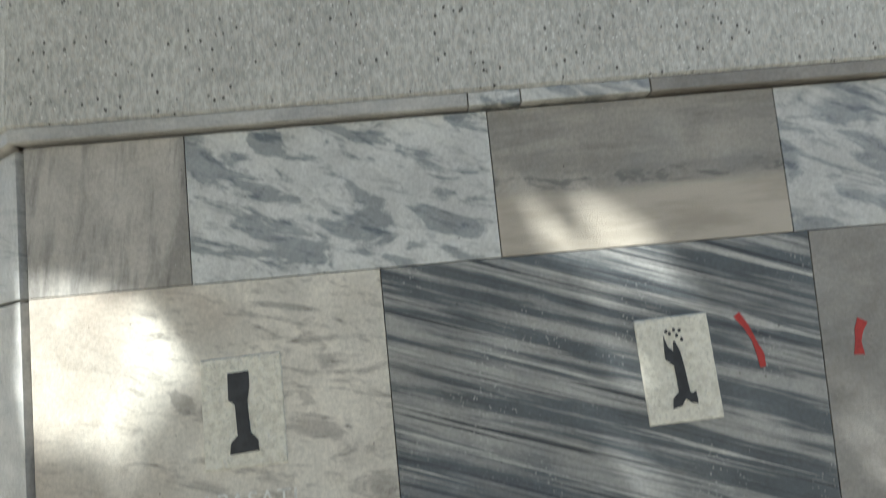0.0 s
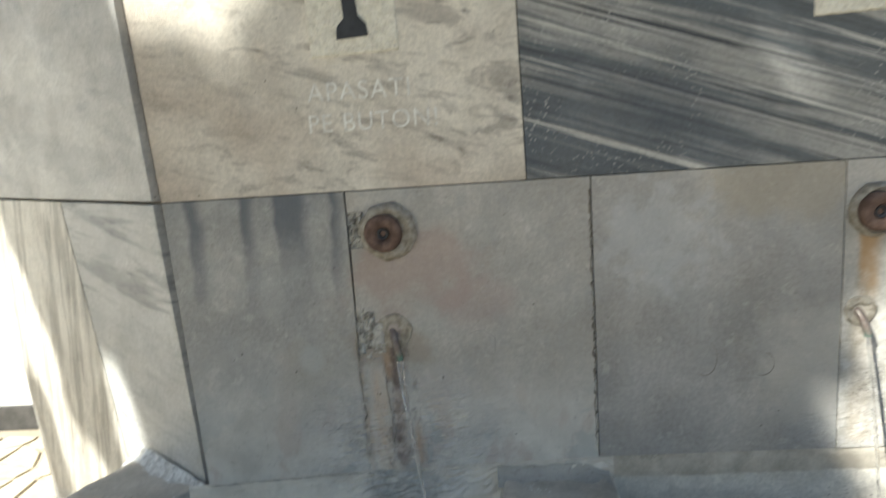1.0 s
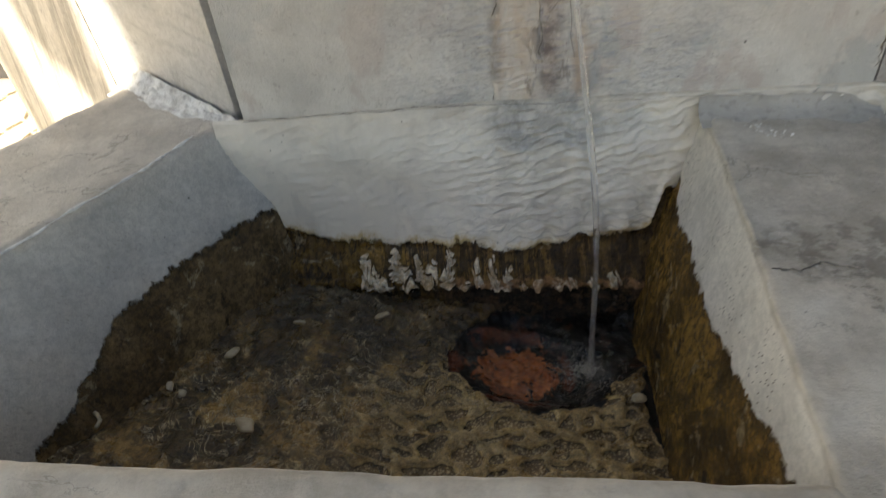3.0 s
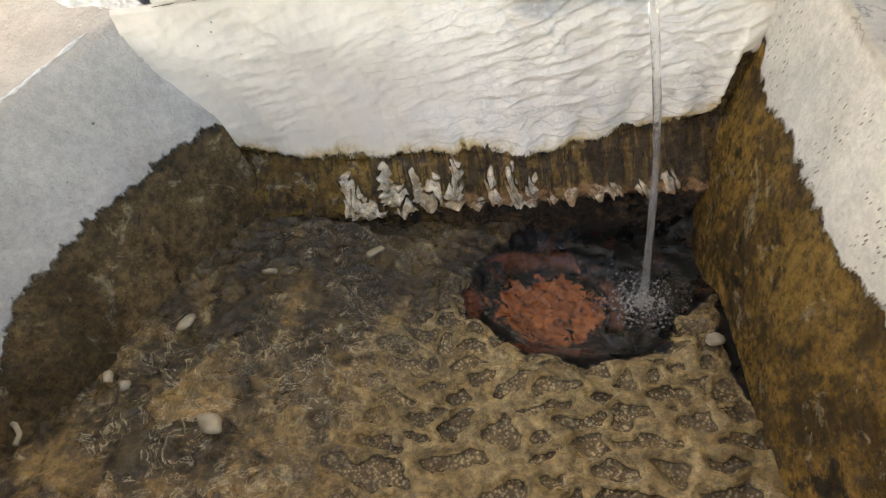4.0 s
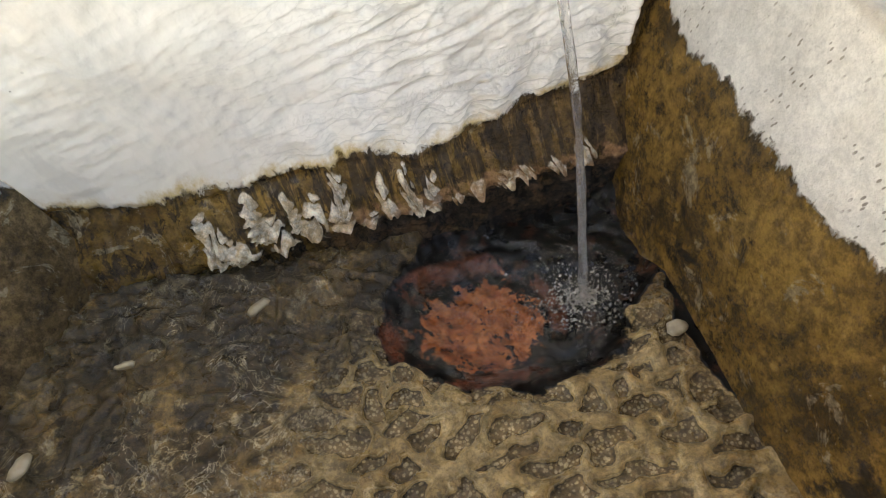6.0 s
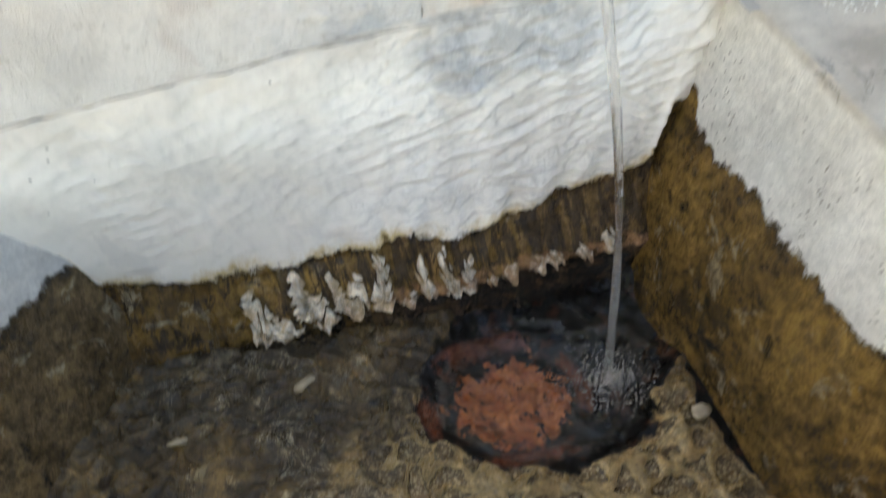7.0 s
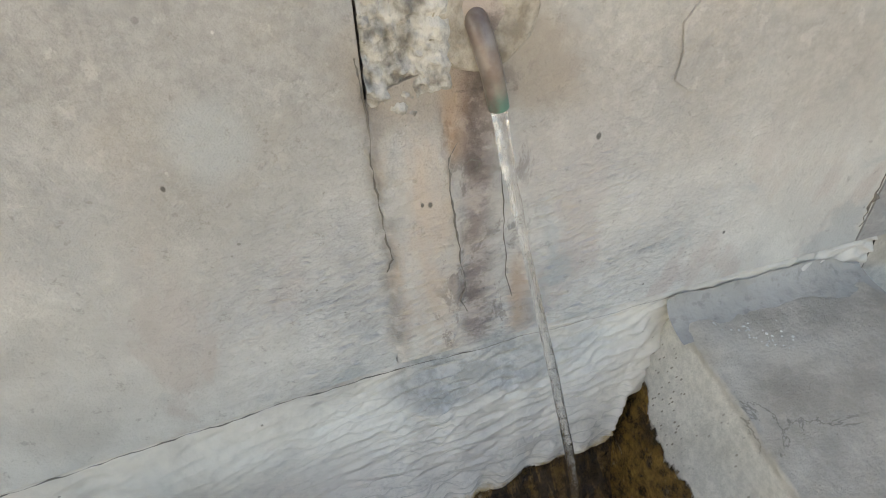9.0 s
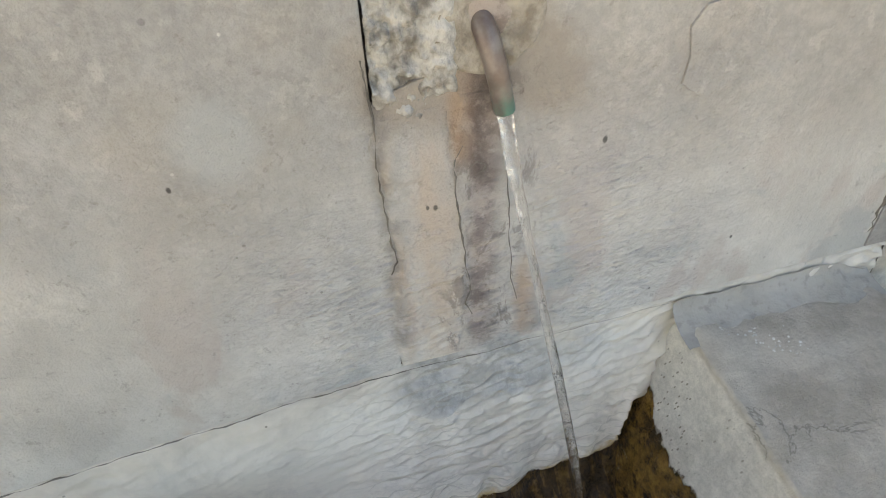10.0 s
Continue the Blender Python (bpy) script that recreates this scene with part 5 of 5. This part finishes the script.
def plaque(x0, x1, z0, z1, worn, skew):
    p = thing("number_plaque", "hammered pale plaster plaque with a black painted 1" + (", half worn off" if worn else ""), "plaque", "number plaques")

    def f(u, v):
        x, z = x0 + (x1 - x0) * u + skew * (1 - v), z0 + (z1 - z0) * v + skew * 0.9 * (u - 0.5)
        e = min(u, 1 - u, v, 1 - v)
        return Vector((x, 0.004 - 0.0085 * smooth(e, -0.001, 0.012) - 0.0016 * fbm(x * 190, 0, z * 190, 2), z))
    part("plate", sheet(90, 120, f), MAT["rough_plaster"], p, "", True)
    cx, cz, w = (x0 + x1) / 2 + skew * 0.5, (z0 + z1) / 2, 0.0
    shape = [(-0.024, 0.066), (0.012, 0.068), (0.013, 0.040), (0.008, 0.018), (0.012, -0.036), (0.024, -0.050), (0.026, -0.068), (-0.024, -0.071), (-0.022, -0.052), (-0.010, -0.040), (-0.013, 0.012), (-0.024, 0.020)]
    if worn:
        shape = [(-0.020, 0.058), (-0.015, 0.040), (-0.006, 0.030), (-0.002, 0.050), (0.006, 0.030), (0.010, 0.000), (0.013, -0.040), (0.018, -0.044), (0.024, -0.040), (0.025, -0.062), (0.014, -0.060), (0.004, -0.052), (-0.004, -0.064), (-0.020, -0.068), (-0.017, -0.050), (-0.006, -0.040), (-0.008, 0.005), (-0.022, 0.018)]
    part("digit", flat_shape([(cx + a, cz + b) for a, b in shape][::-1], -0.0068, 0.004), MAT["black"], p, "black painted numeral one")
    if worn:
        for a, b in ((-0.008, 0.062), (0.004, 0.058), (-0.014, 0.066), (0.010, 0.066), (0.000, 0.068), (0.012, 0.050), (-0.002, 0.044)):
            part("paint_fleck", flat_shape([(cx + a + 0.003 * math.cos(k), cz + b + 0.004 * math.sin(k)) for k in (0.3, 1.5, 2.9, 4.1, 5.4)], -0.0062, 0.004), MAT["black"], p)


plaque(-0.036, 0.106, 1.279, 1.470, False, 0.004)
plaque(0.733, 0.866, 1.284, 1.470, True, 0.004)


def stroke(points, w):
    """A brush stroke on the wall, as an outline round a line of points."""
    up, down = [], []
    for i, (x, z) in enumerate(points):
        a, b = points[max(0, i - 1)], points[min(len(points) - 1, i + 1)]
        d = Vector((b[0] - a[0], b[1] - a[1])).normalized()
        k = w * (0.75 + 0.25 * math.sin(1 + i * 2.1))
        up.append((x - d.y * k, z + d.x * k))
        down.append((x + d.y * k, z - d.x * k))
    return up + down[::-1]


for pts, w in (([(0.920, 1.462), (0.934, 1.440), (0.944, 1.415), (0.952, 1.388), (0.953, 1.366)], 0.007), ([(1.146, 1.432), (1.136, 1.415), (1.131, 1.395), (1.129, 1.372)], 0.010), ([(0.992, 1.084), (1.004, 1.078)], 0.008)):
    tagged(part("paint_mark", flat_shape(stroke(pts, w), -0.0012), MAT["red"]), "short red paint stroke on the marble", "paint mark", "red paint marks")


def letters(text, x, z, size, squeeze):
    cu = bpy.data.curves.new("letters", "FONT")
    cu.body, cu.size, cu.extrude, cu.space_character = text, size, 0.0006, 1.12
    tmp = new("tmp", cu)
    me = bpy.data.meshes.new_from_object(tmp.evaluated_get(bpy.context.evaluated_depsgraph_get()))
    bpy.data.objects.remove(tmp)
    me.transform(pose(x, -0.0008, z, 90, 0, 0) @ Matrix.Diagonal((squeeze, 1, 1, 1)))
    me.materials.append(MAT["cut"])
    return tagged(new("inscription", me), "shallow pale letters cut into the cream marble", "inscription")


letters("APASATI", -0.044, 1.212, 0.041, 0.98)
letters("PE BUTON!", -0.048, 1.163, 0.041, 0.94)


def scratch(points, r=0.0006):
    tagged(part("scratched_mark", tube(points, r, 6), MAT["pencil"]), "thin dark scratched curve on the marble", "scratch", "scratched marks")


def arc(cx, cz, rx, rz, a0, a1):
    return [(cx + rx * math.cos(radians(a)), -0.0006, cz + rz * math.sin(radians(a))) for a in range(a0, a1, 12)]


flake = [(0.192, 0.816), (0.184, 0.804), (0.188, 0.786), (0.186, 0.769), (0.199, 0.759), (0.211, 0.757), (0.226, 0.769), (0.234, 0.786), (0.231, 0.806), (0.214, 0.819)][::-1]
part("lime_flake", slab_bm(flake, lambda s, z, o: Vector((s, -0.0016 - o, z)), 0.0025, 0.0006), MAT["low_b"], wall, "loose flake of lime skin")
scratch(arc(0.578, 0.752, 0.020, 0.030, -120, 70))
scratch(arc(0.672, 0.738, 0.018, 0.020, -120, 80))

# ragged joint filling, a crack below the notch and lime crumbs on the rim
jr = random.Random(8)
fill = [(0.3975 + jr.uniform(-0.0022, 0.0018), -0.0002, 0.60 + 0.005 * k) for k in range(90)]
part("joint_filling", tube(fill, [jr.choice((0.0004, 0.0008, 0.0014, 0.0026)) for _ in fill], 6), MAT["joint"], wall, "dark crumbling joint filling")


def crack(line, r, y):
    """A hairline that wanders from corner to corner and thins out here and there."""
    pts = []
    for (xa, za), (xb, zb) in zip(line, line[1:]):
        for q in (0.0, 0.25, 0.5, 0.75):
            x, z = xa + (xb - xa) * q, za + (zb - za) * q
            pts.append(Vector((x + jr.uniform(-0.0008, 0.0008), y - proud(x, z), z)))
    part("crack", tube(pts, [0.0001 + r * jr.random() ** 1.5 for _ in pts], 5), MAT["joint"], wall, "thin dark crack")


crack([(-0.004, 0.814), (-0.0027, 0.802), (-0.0004, 0.782), (-0.0012, 0.750), (-0.0005, 0.734), (0.0009, 0.713), (0.0017, 0.695), (0.0042, 0.677), (-0.0017, 0.664)], 0.0007, -0.0022)
crack([(0.049, 0.756), (0.0433, 0.746), (0.0438, 0.724), (0.0456, 0.704), (0.0482, 0.682), (0.0502, 0.657), (0.0524, 0.643), (0.0482, 0.628), (0.0539, 0.612)], 0.0008, -0.0045)
crack([(0.0518, 0.740), (0.0577, 0.7428), (0.0622, 0.740), (0.0612, 0.736), (0.0566, 0.7338)], 0.0006, -0.0040)
crack([(0.0762, 0.733), (0.0781, 0.707), (0.080, 0.675), (0.0823, 0.642), (0.089, 0.612)], 0.0005, -0.0035)
seam = [Vector((-0.286 + 0.004 * k, -0.0010 - proud(-0.286 + 0.004 * k, 0.565), row1(-0.286 + 0.004 * k) - 0.0006 - 0.005 * smooth(k, 50, 85) + 0.0030 * fbm(k * 0.11, 3, 1) + 0.0010 * fbm(k * 0.5, 3, 1))) for k in range(132)]
part("joint_filling", tube(seam, [0.0001 + 0.0007 * max(0.0, 0.25 + 1.1 * fbm(k * 0.22, 7, 2)) * smooth(k, 120, 60) for k in range(132)], 6), MAT["joint"], wall, "dark level joint under the marble")


def cove(u, v):
    """Mortar smoothed between the top of the dividing wall and the marble."""
    x = 0.224 + 0.192 * u
    a = 0.5 * math.pi * v
    w, h = 0.034 + 0.008 * fbm(x * 20, 2, 1), (0.022 + 0.005 * fbm(x * 24, 5, 3)) * (1 - 0.7 * smooth(u, 0.8, 1.0))
    return Vector((x, -w * (1 - math.sin(a)) - 0.001 + 0.0012 * fbm(x * 60, v * 3, 8), 0.5495 + h * (1 - math.cos(a)) + 0.0012 * fbm(x * 50, v * 4, 4)))


part("mortar_cove", sheet(80, 18, cove), MAT["mortar_pale"], basin, "smoothed pale mortar along the wall", True)


def rim_line(name, pts, r, mat, label, seed):
    """A thin uneven line lying along the top of a basin wall."""
    fine = [Vector((*Vector(a).lerp(Vector(b), k / 12), 0.0)) for a, b in zip(pts, pts[1:]) for k in range(12)]
    line = [p + Vector((0.003 * fbm(i * 0.3, seed, 1), 0.003 * fbm(i * 0.3, seed, 5), 0.5508 + 0.004 * fbm(p.x * 6, p.y * 6, 3.3))) for i, p in enumerate(fine)]
    part(name, tube(line, [0.0003 + r * max(0.0, 0.35 + 1.2 * fbm(i * 0.35, seed, 9)) for i in range(len(line))], 6), MAT[mat], basin, label)


rim_line("lime_line", [(-0.470, -0.310), (-0.451, -0.267), (-0.410, -0.180), (-0.372, -0.097), (-0.346, -0.022)], 0.0022, "cut", "broken white lime line along the rim", 3.0)
rim_line("crack", [(0.222, -0.270), (0.244, -0.272), (0.262, -0.261), (0.290, -0.272)], 0.0010, "joint", "thin dark crack in the rim", 5.0)
rim_line("crack", [(0.318, -0.306), (0.335, -0.312), (0.352, -0.300), (0.372, -0.318), (0.395, -0.322)], 0.0010, "joint", "thin dark crack in the rim", 8.0)
rim_line("crack", [(-0.560, -0.300), (-0.552, -0.270), (-0.535, -0.255)], 0.0012, "joint", "thin dark crack in the rim", 11.0)
crumbs = bmesh.new()
for k in range(70):
    q = jr.random() * 1.3
    spot_ = Vector((0.246 + 0.060 * q + jr.gauss(0, 0.005), -0.012 - 0.050 * q + jr.gauss(0, 0.007), 0.5512))
    bmesh.ops.create_icosphere(crumbs, subdivisions=1, radius=jr.uniform(0.0004, 0.0014), matrix=Matrix.Translation(spot_) @ Matrix.Diagonal((1, jr.uniform(0.6, 1.2), 0.7, 1)))
part("lime_crumbs", crumbs, MAT["cut"], basin, "white lime crumbs on the rim")

# pebbles and flakes lying in the basin
for x, y, z, a, b in ((-0.251, -0.286, 0.358, 0.009, 0.013), (-0.297, -0.190, 0.360, 0.008, 0.008), (-0.140, -0.100, 0.333, 0.006, 0.011), (-0.235, -0.130, 0.350, 0.004, 0.007), (0.160, -0.205, 0.312, 0.007, 0.007), (-0.345, -0.245, 0.366, 0.005, 0.005), (-0.330, -0.252, 0.364, 0.006, 0.005)):
    bm = bmesh.new()
    bmesh.ops.create_icosphere(bm, subdivisions=2, radius=1.0, matrix=Matrix.Translation((x, y, z)) @ Matrix.Rotation(x * 40, 4, "Z") @ Matrix.Diagonal((b, a * 0.8, 0.004, 1)))
    for vert in bm.verts:
        vert.co += 0.0035 * Vector((fbm(*(vert.co * 120)), fbm(*(vert.co * 140)), 0))
    tagged(part("pebble", bm, MAT["pebble"], None, "", True), "pale stone fragment on the basin floor", "pebble", "pebbles")
twig = [(-0.445 + 0.05 * math.cos(a), -0.300 + 0.022 * math.sin(a), 0.372) for a in (2.6, 2.2, 1.8, 1.4, 1.0, 0.6, 0.2, -0.2)]
tagged(part("straw", tube(twig, 0.0022, 7), MAT["pebble"], None, "", True), "curled pale straw lying in the basin", "straw")

# ---------------------------------------------------------------- outside
ground_bm = bmesh.new()
bmesh.ops.create_grid(ground_bm, x_segments=2, y_segments=2, size=60, matrix=pose(0, 0, 0))
ground = tagged(part("ground", ground_bm, MAT["earth"]), "sandy mortar bed of the paved yard", "ground", kind="structure")


def box(x0, x1, y0, y1, z0, z1, bevel=0.01):
    bm = bmesh.new()
    bmesh.ops.create_cube(bm, size=1, matrix=Matrix.Translation(((x0 + x1) / 2, (y0 + y1) / 2, (z0 + z1) / 2)) @ Matrix.Diagonal((x1 - x0, y1 - y0, z1 - z0, 1)))
    bmesh.ops.bevel(bm, geom=list(bm.edges), offset=bevel, segments=2, affect="EDGES")
    return bm


yard = tagged(part("wall_yard", box(-9, 4, 1.52, 1.75, 0.0, 2.6), MAT["white_wall"]), "sunlit whitewashed yard wall", "wall", kind="structure")
tagged(part("baseboard", box(-9, 4, 1.49, 1.523, 0.0, 0.105, 0.006), MAT["base_band"]), "dark tarred base of the yard wall", "baseboard", kind="structure")

# unseen tree added to shade the fountain: thick foliage with gaps
U = SUN.cross(Vector((0, 0, 1))).normalized()
V = U.cross(SUN)
HUB = Vector((0.2, -0.1, 0.9))


def shade_uv(p):
    d = Vector(p) - HUB
    return d.dot(U), d.dot(V)


# leafless outlines, projected along the sun from the wanted sun patches
GAPS = [[shade_uv(p) for p in poly] for poly in (
    [front(-0.36, 1.61, 0), front(-0.18, 1.60, 0), front(-0.07, 1.49, 0), front(-0.10, 1.39, 0), front(-0.36, 1.35, 0)],
    [front(0.59, 1.72, 0), front(0.84, 1.60, 0), front(0.58, 1.60, 0)],
    [front(0.92, 0.95, 0), front(1.4, 0.95, 0), front(1.4, 0.45, 0), front(0.82, 0.45, 0), front(0.84, 0.62, 0)],
    [side(0.74, 0.62, 0), side(0.44, 0.42, 0), side(0.50, 0.25, 0), side(0.68, 0.25, 0)],
    [side(0.36, 0.86, 0), side(0.235, 0.55, 0), side(0.235, 0.40, 0), side(0.34, 0.40, 0)],
    [side(0.88, 0.98, 0), side(0.76, 0.96, 0), side(0.62, 0.66, 0), side(0.70, 0.56, 0), side(0.88, 0.70, 0)],
    [side(0.86, 1.10, 0), side(0.78, 0.70, 0), side(1.4, 0.70, 0), side(1.4, 1.10, 0)],
)]


# thinly leaved stretches, placed to let some sun through onto chosen slabs
THIN = [[shade_uv(p) for p in poly] for poly in (
    [front(0.585, 1.61, 0), front(0.80, 1.61, 0), front(1.0, 1.36, 0), front(1.0, 1.12, 0), front(0.62, 1.12, 0)],
    [front(1.07, 1.35, 0), front(1.7, 1.35, 0), front(1.7, 1.10, 0), front(1.07, 1.10, 0)],
)]


def inside(p, poly):
    hit = False
    for (x0, y0), (x1, y1) in zip(poly, poly[1:] + poly[:1]):
        if (y0 > p[1]) != (y1 > p[1]) and p[0] < (x1 - x0) * (p[1] - y0) / (y1 - y0) + x0:
            hit = not hit
    return hit


BOUND = [shade_uv(p) for p in (side(0.80, 0.0, 0.0), side(0.92, 2.0, 0), (-0.4, 0, 2.6), (1.9, 0, 2.6), (1.9, -0.9, 0), (-0.6, -1.6, 0), (-1.0, -0.6, 0))]


def foliage():
    lr = random.Random(11)
    us, vs = [b[0] for b in BOUND], [b[1] for b in BOUND]
    verts, faces = [], []
    for _ in range(60000):
        u, v = lr.uniform(min(us) - 0.1, max(us) + 0.8), lr.uniform(min(vs) - 0.1, max(vs) + 0.6)
        if not inside((u, v), BOUND):
            continue
        c = HUB + U * u + V * v + SUN * (3.6 + lr.uniform(-0.5, 0.5) + 0.3 * math.sin(u * 4) * math.cos(v * 3))
        t = Euler((lr.uniform(-0.9, 0.9), lr.uniform(-0.9, 0.9), lr.uniform(0, 6.28))).to_matrix()
        a, b = t @ Vector((lr.uniform(0.052, 0.080), 0, 0)), t @ Vector((0, lr.uniform(0.030, 0.048), 0))
        if any(inside(shade_uv(q), g) for q in (c, c - a, c + b, c + a, c - b) for g in GAPS):
            continue
        if any(inside(shade_uv(c), g) for g in THIN) and lr.random() > 0.26:
            continue
        k = len(verts)
        verts += [c - a, c + b, c + a, c - b]
        faces.append((k, k + 1, k + 2, k + 3))
    me = bpy.data.meshes.new("crown")
    me.from_pydata(verts, [], faces)
    me.materials.append(MAT["leaf"])
    return me


tree = thing("tree", "unseen leafy tree added to shade the fountain", "tree")
crown = new("crown", foliage())
crown.parent = tree
ROOT = Vector((-4.6, -3.2, 0))
MID = HUB + SUN * 3.7
part("trunk", tube([ROOT, ROOT + Vector((0.1, 0.05, 1.2)), ROOT + Vector((0.35, 0.25, 2.4)), MID + Vector((-0.6, -0.5, 0.3)), MID + Vector((0.1, 0.1, 0.5))], [0.20, 0.16, 0.13, 0.07, 0.02], 12), MAT["bark"], tree, "", True)

# crazy paving of the yard
pr = random.Random(3)
NX, NY, PITCH = 15, 16, 0.14
KNOT = {(i, j): (-3.1 + PITCH * i + pr.uniform(-0.048, 0.048), -0.80 + PITCH * j + pr.uniform(-0.048, 0.048)) for i in range(NX + 1) for j in range(NY + 1)}
for i in range(NX):
    for j in range(NY):
        quad = [KNOT[i, j], KNOT[i + 1, j], KNOT[i + 1, j + 1], KNOT[i, j + 1]]
        cx, cy = sum(q[0] for q in quad) / 4, sum(q[1] for q in quad) / 4
        if cy > 1.40:
            continue
        ring = []
        for k, (x, y) in enumerate(quad):
            f = pr.uniform(0.74, 0.92)
            ring.append((cx + (x - cx) * f, cy + (y - cy) * f))
            if pr.random() < 0.5:
                nx_, ny_ = quad[(k + 1) % 4]
                ring.append((cx + ((x + nx_) / 2 - cx) * pr.uniform(0.86, 1.02), cy + ((y + ny_) / 2 - cy) * pr.uniform(0.86, 1.02)))
        part("paving_stone", slab_bm(ring, lambda s, z, o: Vector((s, z, 0.008 + o)), 0.02, 0.004), MAT["flag"], ground)
